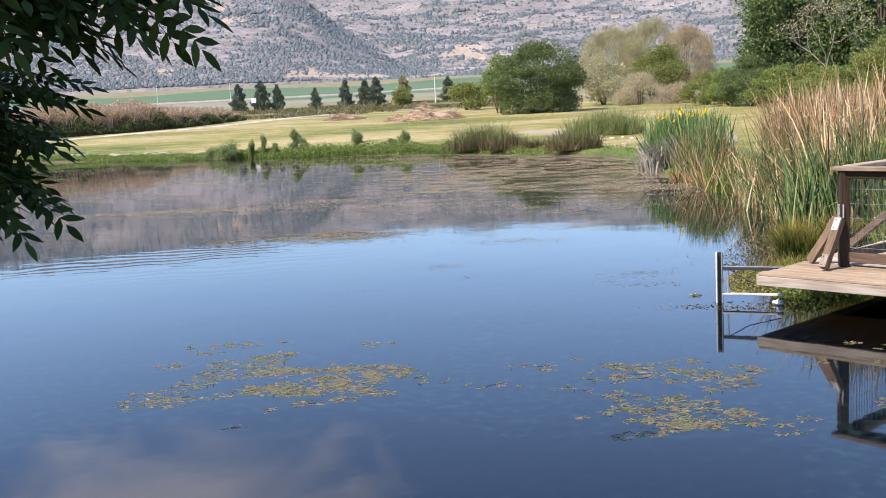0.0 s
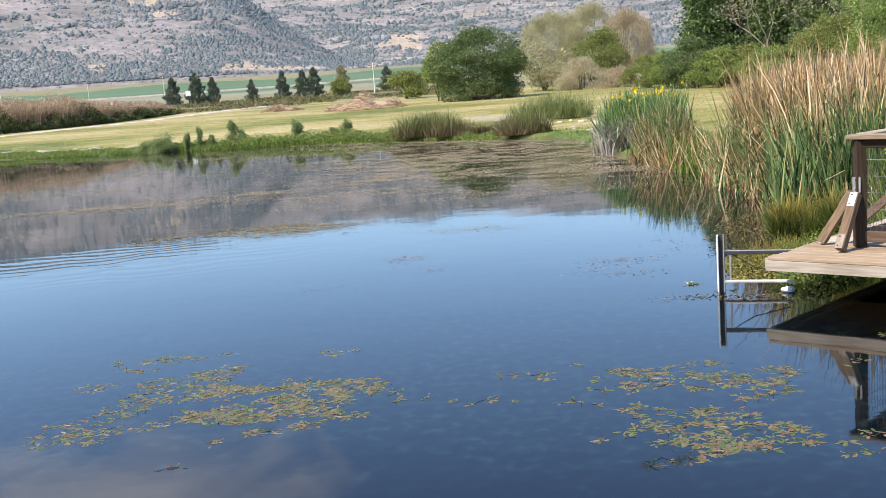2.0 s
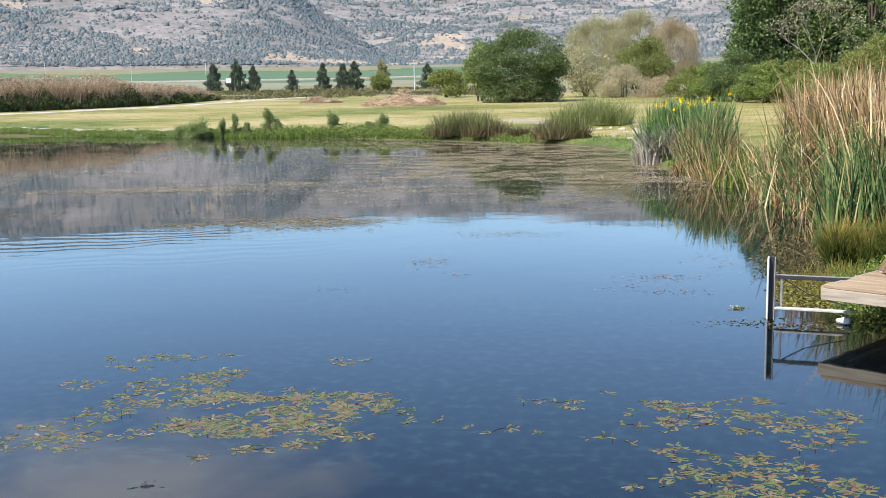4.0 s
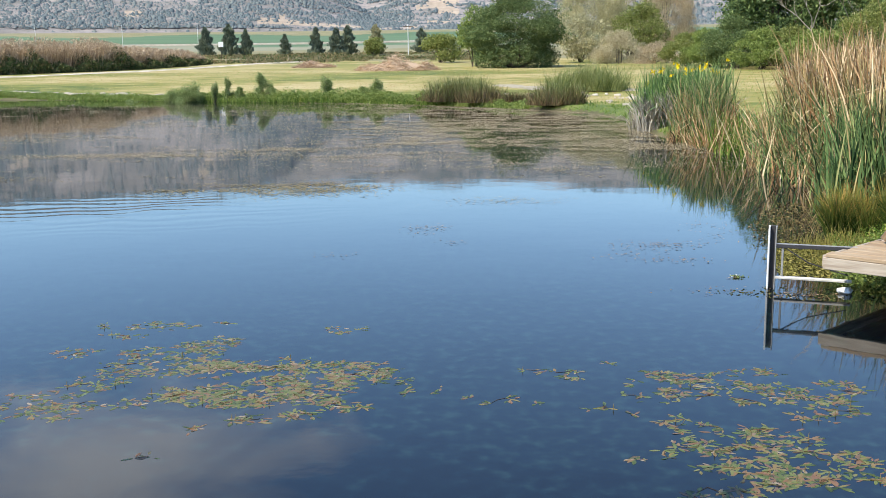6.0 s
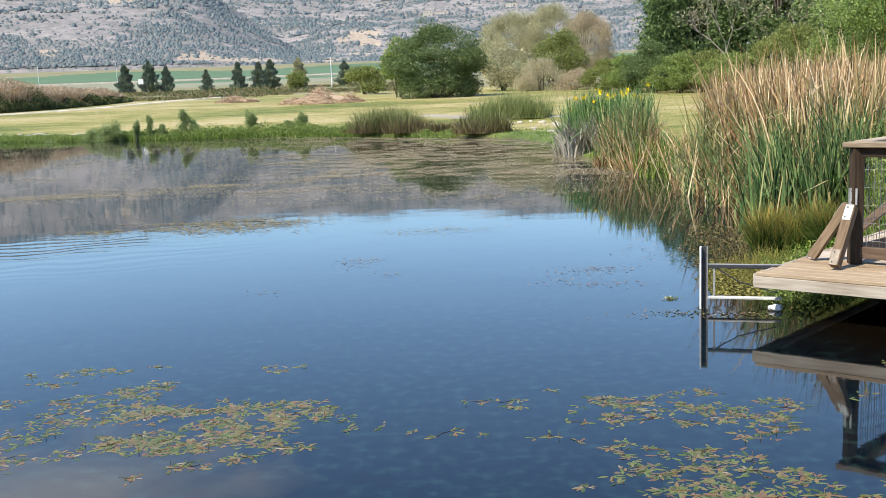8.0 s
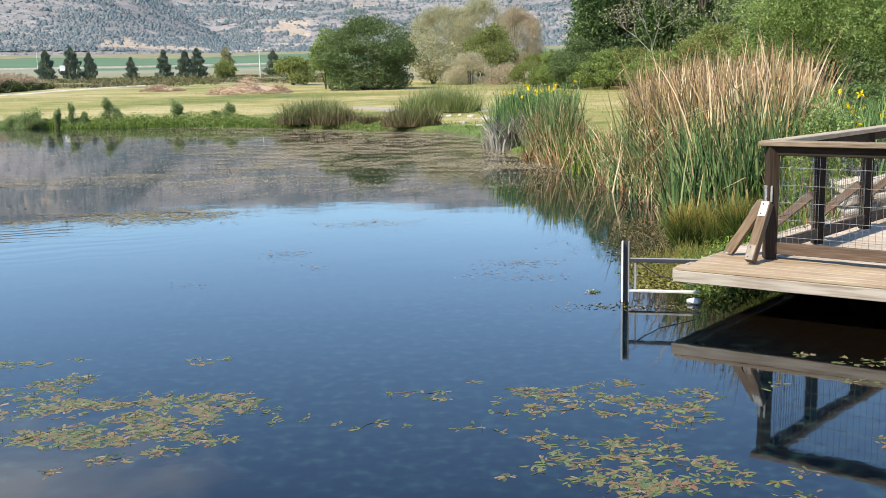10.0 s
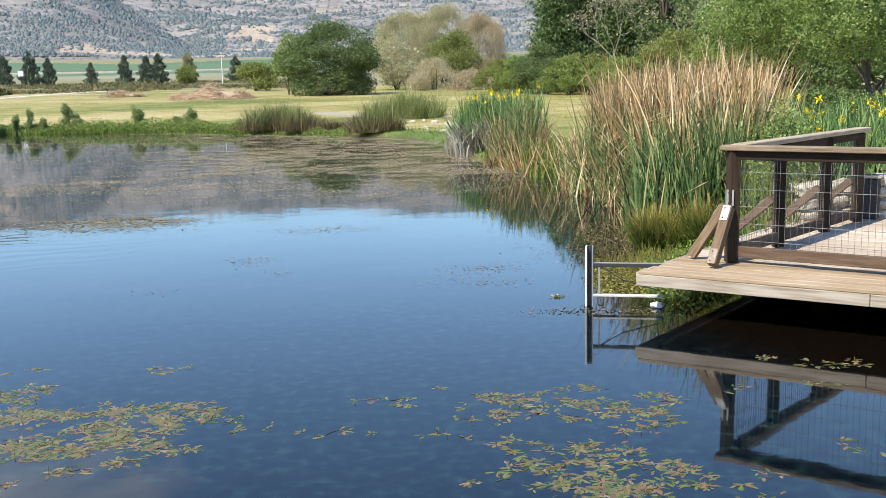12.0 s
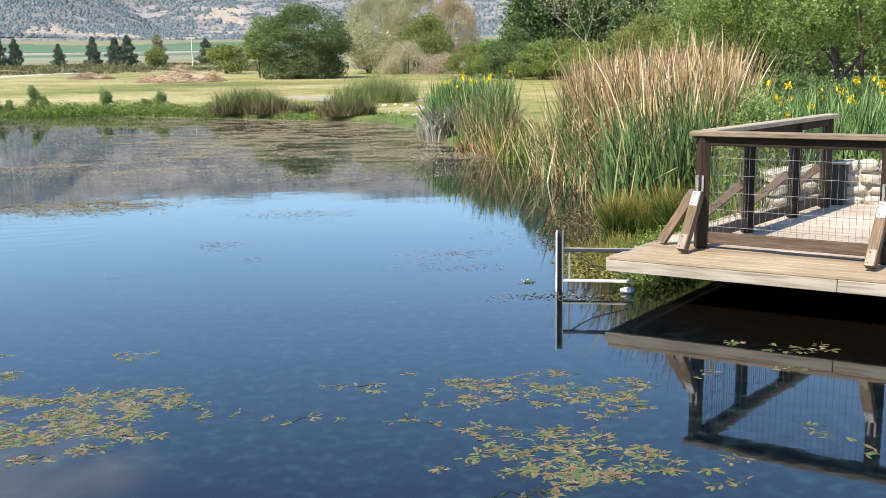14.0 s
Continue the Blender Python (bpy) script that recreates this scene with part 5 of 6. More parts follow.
OUT_F, OUT_S = (-RY.x, -RY.y, 0), (-RX.x, -RX.y, 0)
LONG_F = [0.0, 1.52, 3.04, 4.56]
LONG_S = [0.0, 1.0, 2.15, 3.08]
post(0, 0, [OUT_F, OUT_S])
for a in LONG_F[1:]:
    post(a, 0, [OUT_F])
for b in LONG_S[1:]:
    post(0, b, [OUT_S], 0.55, 0.46)
board("top_rail", rail_at(-0.10, 0, RAIL_TOP - 0.022), rail_at(4.66, 0, RAIL_TOP - 0.022), 0.145, 0.045, RAIL_WOOD, rail, "weathered flat top rail", bevel=0.006)
board("top_rail", rail_at(0, 0.078, RAIL_TOP - 0.018), rail_at(0, 3.22, RAIL_TOP - 0.018), 0.145, 0.045, RAIL_WOOD, rail, "weathered flat top rail", bevel=0.006)
board("under_rail", rail_at(0.05, 0, RAIL_TOP - 0.085), rail_at(4.60, 0, RAIL_TOP - 0.085), 0.04, 0.08, POST_WOOD, rail)
board("under_rail", rail_at(0, 0.05, RAIL_TOP - 0.085), rail_at(0, 3.16, RAIL_TOP - 0.085), 0.04, 0.08, POST_WOOD, rail)
for a, b in zip(LONG_F[:-1], LONG_F[1:]):
    board("bottom_rail", rail_at(a + 0.05, 0, DZ + 0.10), rail_at(b - 0.05, 0, DZ + 0.10), 0.04, 0.10, BOARD_WOOD, rail, "weathered bottom board")
for a, b in zip(LONG_S[:-1], LONG_S[1:]):
    board("bottom_rail", rail_at(0, a + 0.05, DZ + 0.10), rail_at(0, b - 0.05, DZ + 0.10), 0.04, 0.10, BOARD_WOOD, rail, "weathered bottom board")


def mesh_panel(p, q):
    """Welded mesh: stout level wires, thin upright ones."""
    p, q = np.array(p), np.array(q)
    n = np.linalg.norm(q[:2] - p[:2])
    wires = []
    for z in np.arange(DZ + 0.20, RAIL_TOP - 0.1, 0.15):
        wires.append(tube([(p[0], p[1], z), (q[0], q[1], z)], [0.0025, 0.0025], 5))
    for s in np.arange(0.05, n, 0.052):
        c = p + (q - p) * s / n
        wires.append(tube([(c[0], c[1], DZ + 0.14), (c[0], c[1], RAIL_TOP - 0.11)], [0.0019, 0.0019], 4))
    part("wire_mesh", joined(*wires), WIRE, rail, "galvanised welded wire mesh")


for a, b in zip(LONG_F[:-1], LONG_F[1:]):
    mesh_panel(rail_at(a + 0.045, 0, 0), rail_at(b - 0.045, 0, 0))
for a, b in zip(LONG_S[:-1], LONG_S[1:]):
    mesh_panel(rail_at(0, a + 0.045, 0), rail_at(0, b - 0.045, 0))


# ---- stone wall and bin on the bank behind the deck ----
def stone_mesh(seed):
    q = np.random.default_rng(seed)
    bm = bmesh.new()
    bmesh.ops.create_icosphere(bm, subdivisions=2, radius=0.5)
    for v in bm.verts:
        d = np.array(v.co)
        k = (np.abs(d * 2) ** 5.0).sum() ** (-1 / 5.0)
        v.co = Vector(d * k) * (1 + 0.22 * noise.noise(Vector(d * 3.4) + Vector((seed * 3.1, 0, 0)))) + Vector(q.normal(0, 0.008, 3))
    me = bpy.data.meshes.new("stone")
    bm.to_mesh(me)
    bm.free()
    me.materials.append(STONE)
    return me


STONES = [stone_mesh(i) for i in range(6)]


def stone_wall(a, b, z0, h, depth, label):
    a, b = Vector(a), Vector(b)
    d = (b - a).normalized()
    n = Vector((-d.y, d.x))
    ln = (b - a).length
    ang = math.degrees(math.atan2(d.y, d.x))
    mid = (a + b) / 2
    ob = thing("stone_wall", label, "wall", (mid.x, mid.y, z0), turn=ang)
    part("core", box(ln - 0.06, depth - 0.10, h - 0.05, at=(0, 0, (h - 0.05) / 2), bevel=0.02), STONE, ob)
    z, row = 0.0, 0
    while z < h - 0.06:
        rh = random.uniform(0.11, 0.17)
        x = -ln / 2 - 0.05
        while x < ln / 2 - 0.03:
            w = random.uniform(0.14, 0.32)
            for side in (-1, 1):
                s = new("stone", random.choice(STONES))
                s.parent = ob
                s.matrix_local = pose(x + w / 2, side * (depth / 2 - 0.07), z + rh / 2, random.uniform(-6, 6), random.uniform(-8, 8), random.choice((0, 180))) @ Matrix.Diagonal((w * random.uniform(0.9, 1.0), random.uniform(0.15, 0.19), rh * random.uniform(0.88, 1.02), 1))
            x += w
        z += rh
        row += 1
    return ob


stone_wall((5.35, 10.75), (6.15, 10.95), 0.36, 0.48, 0.34, "low wall of pale rounded field stones behind the railing")
stone_wall((6.35, 10.75), (7.9, 9.9), 0.36, 0.48, 0.34, "low wall of pale rounded field stones at the deck's end")


def waste_bin():
    ob = thing("waste_bin", "dark grey square waste bin with pale rim beside the stone wall", "bin", (6.17, 10.62, DZ), turn=-35)
    bm = box(0.25, 0.25, 0.46, at=(0, 0, 0.232), bevel=0.015)
    for v in bm.verts:
        k = 0.92 + 0.12 * v.co.z
        v.co.x, v.co.y = v.co.x * k, v.co.y * k
    part("body", bm, DARK, ob)
    bm = box(0.28, 0.28, 0.03, at=(0, 0, 0.478), bevel=0.008)
    part("rim", bm, STONE, ob, "pale rim")
    bm = bmesh.new()
    bmesh.ops.create_cone(bm, cap_ends=True, segments=20, radius1=0.07, radius2=0.07, depth=0.006, matrix=Matrix.Translation((0, 0, 0.496)))
    part("opening", bm, DARK, ob)


waste_bin()


# ---- water gauge by the deck ----
gauge = thing("water_gauge", "white water level gauge on steel arms beside the deck", "gauge", (2.40, 8.66, 0.0), turn=-18)
part("channel", box(0.016, 0.06, 1.1, at=(-0.030, 0, 0.0), bevel=0.003), WHITE, gauge, "white flange")
part("channel", box(0.046, 0.012, 1.1, at=(0.0, 0.020, 0.0), bevel=0.003), DARK, gauge, "dark web of the channel")
part("channel", box(0.010, 0.05, 1.1, at=(0.027, 0, 0.0), bevel=0.002), STEEL, gauge, "grey flange")
for z, h, w, m in ((0.377, 0.032, 0.035, DARK), (0.10, 0.020, 0.06, DULL_WHITE)):
    part("arm", box(0.95 if z > 0.3 else 0.62, w, h, at=(0.50 if z > 0.3 else 0.34, 0.0, z), bevel=0.004), m, gauge, "steel arm to the deck")
part("upright", box(0.018, 0.018, 0.27, at=(0.085, 0.0, 0.25), bevel=0.003), STEEL, gauge)
part("arm", box(0.95, 0.035, 0.004, at=(0.50, 0.0, 0.396)), STEEL, gauge, "pale upper edge of the arm")

part("stay", tube([(0.09, 0.0, 0.37), (0.30, 0.0, 0.24), (0.62, 0.0, 0.15)], [0.006, 0.006, 0.006], 6), DARK, gauge, "thin dark stay between the arms")


def white_float():
    ob = thing("plastic_float", "white plastic float lying on the waterline weeds", "float", (2.97, 8.46, 0.02), turn=-25)
    bm = bmesh.new()
    bmesh.ops.create_icosphere(bm, subdivisions=3, radius=0.5)
    for v in bm.verts:
        v.co *= 1 + 0.35 * noise.noise(v.co * 3.5)
        v.co.z = max(v.co.z, -0.3)
    bmesh.ops.transform(bm, matrix=Matrix.Diagonal((0.13, 0.09, 0.065, 1)), verts=bm.verts)
    part("shell", bm, WHITE, ob, smooth=True)


white_float()


def ground_cover(label, poly, n, h, size, leaf, flat=False):
    """Low leafy weeds."""
    p = scatter(n, poly)
    z = np.maximum(terrain(p[:, 0], p[:, 1]), 0.0) + h * rng.random(n) ** 1.3
    ob = thing("weeds", label, "weeds", kind="stuff")
    part("foliage", leaves(np.column_stack([p, z]), rng.normal(size=(n, 3)) * np.array([1, 1, 0.08 if flat else 1]), rng.uniform(0.6, 1.4, n) * size, rng.uniform(0.3, 0.7, n) * size), leaf, ob)


ground_cover("green leafy weeds at the deck's corner", [(2.95, 8.75), (3.3, 8.6), (4.1, 9.4), (3.8, 10.4), (3.35, 10.0)], 2600, 0.16, 0.045, LEAF_LIGHT)
ground_cover("matted dry weeds in the shallows beside the deck", [(2.6, 9.2), (3.3, 9.3), (3.9, 11.2), (4.2, 13.4), (3.9, 14.5), (3.4, 12.4), (2.7, 10.6)], 420, 0.010, 0.04, SHALLOWS, True)
ground_cover("thin yellow-green algae in the shallows behind the gauge", [(2.62, 9.15), (3.05, 9.0), (3.5, 9.7), (3.65, 10.6), (3.1, 10.9), (2.75, 10.1)], 3800, 0.012, 0.03, ALGAE, True)
marsh = thing("marsh_grass", "short yellow-green marsh grass in the shallows behind the gauge", "grass", kind="stuff")
part("foliage", clump_of(5200, [(2.68, 9.2), (3.05, 9.05), (3.5, 9.7), (3.7, 10.7), (3.15, 10.95), (2.8, 10.1)], (0.10, 0.34), (0.004, 0.010), (0.0, 0.9), (0.0, 1.4), 4, 0.1), ALGAE, marsh)
part("dry_foliage", clump_of(260, [(2.9, 10.6), (3.6, 10.6), (4.0, 12.0), (4.0, 13.2), (3.4, 12.7)], (0.20, 0.60), (0.005, 0.012), (0.2, 1.2), (0.0, 1.6), 5, 0.4), LITTER, marsh, "bent straw stems")
ground_cover("thin brown reed litter between the tuft and the open water", [(2.8, 10.7), (3.65, 10.5), (4.1, 12.1), (4.1, 13.8), (3.5, 13.2), (2.95, 11.8)], 1100, 0.010, 0.026, LITTER, True)
ground_cover("loose olive weed leaves on the water by the gauge", [(1.75, 8.5), (2.5, 8.2), (3.1, 8.15), (3.2, 8.5), (2.5, 8.75)], 260, 0.001, 0.028, SHALLOWS, True)


def floating_plant():
    ob = thing("floating_plant", "small pale green plant floating with white flowers", "water plant", (2.21, 9.1, 0.0))
    c = np.stack([rng.normal(0, 0.026, 60), rng.normal(0, 0.02, 60), rng.uniform(0.0, 0.016, 60)], 1)
    part("foliage", leaves(c, rng.normal(size=(60, 3)) + np.array([0, 0, 0.5]), rng.uniform(0.015, 0.03, 60), rng.uniform(0.01, 0.016, 60)), LEAF_BANK, ob)
    c = np.stack([rng.normal(-0.02, 0.02, 14), rng.normal(0, 0.015, 14), rng.uniform(0.012, 0.024, 14)], 1)
    part("petals", leaves(c, rng.normal(size=(14, 3)), np.full(14, 0.014), np.full(14, 0.010)), WHITE, ob, "tiny white petals")


floating_plant()
backing = thing("reed_clump", "young reeds and grass on the bank behind the railing", "reeds", kind="stuff")
BACKING = [(4.7, 10.1), (5.5, 11.0), (5.6, 11.9), (5.0, 11.6)]
part("green_foliage", clump_of(1100, BACKING, (0.3, 1.0), (0.010, 0.022), (0.0, 0.4), (0.0, 1.0), 5), GRASS, backing)
part("dry_foliage", clump_of(350, BACKING, (0.3, 1.0), (0.008, 0.018), (0.0, 0.5), (0.0, 1.0), 5, 0.2), CATTAIL_DRY, backing)
ground_cover("low leafy weeds on the bank beside the deck", [(3.3, 9.6), (4.3, 9.6), (5.4, 10.7), (5.0, 12.0), (4.2, 11.6), (3.6, 11.0)], 9500, 0.12, 0.032, GRASS)
ground_cover("leafy green weeds behind the railing", [(4.6, 10.2), (6.0, 11.2), (6.6, 12.4), (5.4, 12.2)], 5200, 1.05, 0.06, LEAF_LIGHT)
rail_shrub = [(0, 0, 0.85, 0.48, 0.48, 0.62), (0.22, 0.1, 0.55, 0.32, 0.32, 0.45), (-0.22, -0.05, 0.6, 0.34, 0.34, 0.5), (0.05, 0.1, 1.1, 0.26, 0.26, 0.3)]
tree("shrub", "small-leaved light green shrub behind the railing", "shrub", (5.80, 12.05), rail_shrub, 6500, 0.05, LEAF_WILLOW, stems_to(rail_shrub, 0.012, seed=4), shell=0.3)
ground_cover("leafy green weeds behind the stone wall", [(6.2, 11.2), (8.4, 10.3), (10, 12.5), (7.0, 12.2)], 5200, 0.65, 0.07, LEAF_BUSH)


def shore_stones(label, line, n, spread, size):
    """Loose pale stones in a ragged line on the ground."""
    p = np.array(line, float)
    t = np.concatenate([[0], np.cumsum(np.hypot(*np.diff(p, axis=0).T))])
    s = rng.uniform(0, t[-1], n)
    x, y = np.interp(s, t, p[:, 0]) + rng.normal(0, spread, n), np.interp(s, t, p[:, 1]) + rng.normal(0, spread, n)
    z = terrain(x, y)
    src = STONES[0]
    bv = np.array([v.co[:] for v in src.vertices])
    bf = np.array([q.vertices[:] for q in src.polygons])
    sc = rng.uniform(size[0], size[1], (n, 1, 1)) * rng.uniform(0.6, 1.3, (n, 1, 3)) * np.array([1, 1, 0.6])
    vs = bv[None] * sc + np.stack([x, y, z + 0.02], 1)[:, None]
    fs = (np.arange(n)[:, None, None] * len(bv) + bf[None]).reshape(-1, 3)
    ob = thing("shore_stones", label, "stones", kind="stuff")
    part("stone_litter", (vs.reshape(-1, 3), fs), STONE, ob)


shore_stones("pale loose stones along the grassy far bank", [(-33, 62.0), (-29, 60.4), (-25.5, 58.7), (-21.5, 57.0), (-17.5, 54.6)], 110, 0.25, (0.10, 0.30))
shore_stones("pale stones lying on worn ground behind the tussocks", [(0.5, 47.5), (3.0, 47.0), (5.5, 44.0), (5.6, 36.0)], 50, 0.5, (0.08, 0.26))


# ---- floating leaves ----
def pad(length, width, bend):
    """A floating pondweed leaf: a pointed oval, slightly cupped, with a midrib fold."""
    v, f = [], []
    for i in range(6):
        t = i / 5
        w = width / 2 * math.sin(math.pi * min(0.97, 0.06 + 0.9 * t)) ** 0.75
        y = bend * math.sin(t * 2.2)
        v += [(length * (t - 0.5), y - w, 0.0002), (length * (t - 0.5), y, 0.0001), (length * (t - 0.5), y + w, 0.0002)]
    for i in range(5):
        b = i * 3
        f += [(b, b + 3, b + 4, b + 1), (b + 1, b + 4, b + 5, b + 2)]
    return np.array(v), np.array(f)


PADS = [mesh_of("leaf", *pad(l, w, b), PONDWEED_LEAF, True) for l, w, b in ((0.062, 0.023, 0.003), (0.072, 0.020, -0.006), (0.052, 0.023, 0.002), (0.078, 0.021, 0.008), (0.042, 0.020, -0.003))]


def weed_rosettes(regions, share):
    """Places and headings of leaves, in fans of a few round one stem, and the stems' ends."""
    out, stems = [], []
    for cx, cy, rx, ry, k in regions:
        left = int(k * share)
        last = None
        while left > 0:
            a, r = rng.uniform(0, 2 * np.pi), math.sqrt(rng.random()) * 1.08
            x, y = cx + math.cos(a) * r * rx, cy + math.sin(a) * r * ry
            gap = float(wave(np.array(x), np.array(y), 9.0, 2)) + 0.6 * float(wave(np.array(x), np.array(y), 23.0, 4))
            if gap < -0.35 and rng.random() < 0.8:
                continue
            h, many = rng.normal(8, 50) + 180 * rng.integers(0, 2), int(min(left, rng.integers(3, 8)))
            for i in range(many):
                turn = h + rng.normal(0, 38) + (180 if rng.random() < 0.25 else 0)
                o = rng.uniform(0.02, 0.055)
                out.append((x + o * math.cos(radians(turn)), y + o * math.sin(radians(turn)), turn))
            if last and math.hypot(x - last[0], y - last[1]) < 0.14 and rng.random() < 0.45:
                stems.append((*last, x, y))
            last = (x, y)
            left -= many
    return out, stems


def floating_patch(label, regions, share=4.0, limit=295):
    ob = thing("pondweed_patch", label, "water plant")
    spots, stems = weed_rosettes(regions, share)
    random.shuffle(spots)
    for i, (x, y, h) in enumerate(spots[:limit]):
        s = new("leaf", PADS[i % 5])
        s.parent = ob
        s.matrix_local = pose(x, y, 0.0002 + 0.00004 * (i % 11), rng.normal(0, 0.3) + (8 if i % 15 == 0 else 0), rng.normal(0, 0.15), h) @ Matrix.Scale(rng.uniform(0.5, 1.0), 4)
    for x, y, h in spots[5:len(spots):100]:
        part("flower_spike", tube([(x, y, -0.01), (x + 0.002, y, 0.016), (x + 0.004, y + 0.002, 0.034)], [0.0012, 0.0026, 0.0012], 5), RED_SEDGE, ob, "short brown flower spike")
    bits = []
    for ax, ay, bx, by in stems:
        mx, my = (ax + bx) / 2 + rng.normal(0, 0.02), (ay + by) / 2 + rng.normal(0, 0.02)
        bits.append(tube([(ax, ay, 0.0005), (mx, my, 0.002), (bx, by, 0.0005)], [0.0012, 0.0014, 0.0010], 4))
    if bits:
        tagged(part("stem_growth", joined(*bits), WEED_STEM, ob, "thin reddish stems at the surface"), kind="stuff")
    rest = spots[limit:]
    if rest:
        c = np.array([(x, y, 0.0002 + 0.0004 * rng.random()) for x, y, _ in rest])
        a = np.radians([h for *_, h in rest])
        n = len(rest)
        pv, pf = pad(0.064, 0.0215, 0.004)
        ca, sa = np.cos(a)[:, None], np.sin(a)[:, None]
        sc = rng.uniform(0.5, 1.05, n)[:, None]
        x = (pv[None, :, 0] * ca - pv[None, :, 1] * sa) * sc + c[:, :1]
        y = (pv[None, :, 0] * sa + pv[None, :, 1] * ca) * sc + c[:, 1:2]
        z = pv[None, :, 2] + c[:, 2:] + 0.004 * (pv[None, :, 0] * rng.normal(0, 1, (n, 1)))
        vs = np.stack([x, y, z], 2).reshape(-1, 3)
        fs = (np.arange(n)[:, None, None] * len(pv) + pf[None]).reshape(-1, 4)
        tagged(part("leaf_growth", (vs, fs), PONDWEED, ob, smooth=True), kind="stuff")


# centre, half width, half depth and number of leaves of each drift
WEST = [(-2.78, 5.62, 0.2, 0.29, 42), (-2.54, 5.42, 0.12, 0.11, 9), (-2.44, 5.56, 0.1, 0.1, 7), (-2.55, 5.99, 0.16, 0.2, 22), (-2.97, 6.68, 0.13, 0.12, 12), (-2.48, 6.28, 0.19, 0.24, 34), (-2.51, 6.68, 0.12, 0.13, 12), (-2.57, 7.42, 0.24, 0.14, 26), (-2.22, 6.75, 0.19, 0.21, 29), (-2.18, 5.61, 0.11, 0.09, 7), (-1.65, 5.18, 0.06, 0.08, 4), (-1.83, 4.81, 0.06, 0.03, 3), (-2.11, 7.53, 0.06, 0.07, 3), (-1.13, 7.28, 0.16, 0.1, 11), (-3.03, 7.39, 0.04, 0.05, 3), (-2.8, 7.08, 0.17, 0.07, 9)]
RAFT = [(-2.06, 6.35, 0.23, 0.21, 55), (-2.01, 6.86, 0.15, 0.21, 35), (-1.83, 6.29, 0.19, 0.17, 36), (-1.5, 6.4, 0.21, 0.13, 32), (-1.18, 6.35, 0.21, 0.15, 37), (-1.92, 5.78, 0.17, 0.19, 38), (-1.64, 5.78, 0.2, 0.24, 54), (-1.38, 5.87, 0.21, 0.29, 69), (-1.1, 5.9, 0.2, 0.29, 66), (-0.87, 6.18, 0.2, 0.26, 59), (-0.91, 5.6, 0.15, 0.1, 17), (-1.15, 5.43, 0.12, 0.07, 9), (-1.39, 5.34, 0.1, 0.07, 8)]
STRAND = [(-0.69, 6.33, 0.08, 0.06, 4), (-0.43, 5.89, 0.13, 0.1, 10), (-0.62, 6.0, 0.09, 0.09, 6), (-0.12, 5.76, 0.07, 0.05, 3), (0.05, 5.69, 0.13, 0.06, 6), (0.24, 5.61, 0.08, 0.04, 3), (0.28, 6.3, 0.12, 0.05, 5), (0.49, 6.18, 0.13, 0.13, 13), (0.77, 6.43, 0.03, 0.02, 3), (0.6, 5.62, 0.1, 0.08, 6), (0.84, 6.06, 0.08, 0.07, 4), (0.82, 5.74, 0.1, 0.08, 6), (0.82, 5.47, 0.03, 0.03, 3)]
EAST = [(1.04, 6.15, 0.09, 0.13, 12), (1.19, 6.0, 0.17, 0.2, 35), (1.07, 5.78, 0.1, 0.12, 12), (1.27, 5.8, 0.07, 0.08, 5), (1.49, 6.24, 0.14, 0.06, 8), (1.72, 6.25, 0.13, 0.06, 8), (1.48, 5.96, 0.14, 0.11, 15), (1.48, 5.68, 0.1, 0.08, 9), (1.69, 5.86, 0.16, 0.16, 27), (1.86, 5.76, 0.19, 0.18, 34), (2.11, 5.92, 0.14, 0.13, 18), (2.02, 5.56, 0.1, 0.09, 9), (1.82, 5.42, 0.13, 0.08, 11)]
NEAR = [(1.0, 5.37, 0.08, 0.09, 7), (1.02, 5.22, 0.03, 0.08, 3), (1.03, 5.01, 0.12, 0.11, 14), (1.2, 5.28, 0.07, 0.06, 4), (1.3, 5.2, 0.15, 0.08, 11), (1.51, 5.2, 0.12, 0.07, 9), (1.24, 4.92, 0.17, 0.13, 22), (1.55, 5.0, 0.17, 0.18, 30), (1.19, 4.69, 0.19, 0.12, 22), (1.43, 4.7, 0.18, 0.16, 30), (1.71, 4.88, 0.12, 0.08, 10), (1.33, 4.53, 0.16, 0.07, 11), (1.79, 4.7, 0.13, 0.13, 17), (1.6, 4.53, 0.11, 0.06, 7), (0.74, 4.81, 0.09, 0.04, 3), (0.89, 4.89, 0.04, 0.08, 3), (1.15, 4.42, 0.08, 0.05, 4), (0.96, 4.39, 0.11, 0.04, 5)]
DECK = [(3.14, 6.72, 0.14, 0.06, 5), (3.46, 6.5, 0.16, 0.09, 8), (3.69, 6.45, 0.14, 0.14, 10), (3.26, 6.02, 0.14, 0.08, 6), (2.65, 6.06, 0.11, 0.07, 4), (2.82, 5.06, 0.04, 0.08, 3), (2.82, 4.93, 0.05, 0.03, 3), (2.94, 4.83, 0.08, 0.03, 3), (2.0, 4.36, 0.08, 0.04, 3), (2.15, 4.39, 0.08, 0.02, 3), (2.98, 4.61, 0.06, 0.04, 3)]
SHORE = [(1.86, 4.63, 0.12, 0.1, 11), (2.01, 4.56, 0.07, 0.04, 3), (2.21, 4.66, 0.09, 0.05, 4), (1.31, 4.56, 0.21, 0.1, 19), (1.16, 4.44, 0.14, 0.04, 5), (1.55, 4.51, 0.07, 0.09, 6), (0.99, 4.43, 0.11, 0.03, 3)]
floating_patch("broken fringe of floating pondweed, rust and straw, on open water", WEST)
floating_patch("dense raft of floating pondweed leaves, yellow-green and rust", RAFT, 5.2)
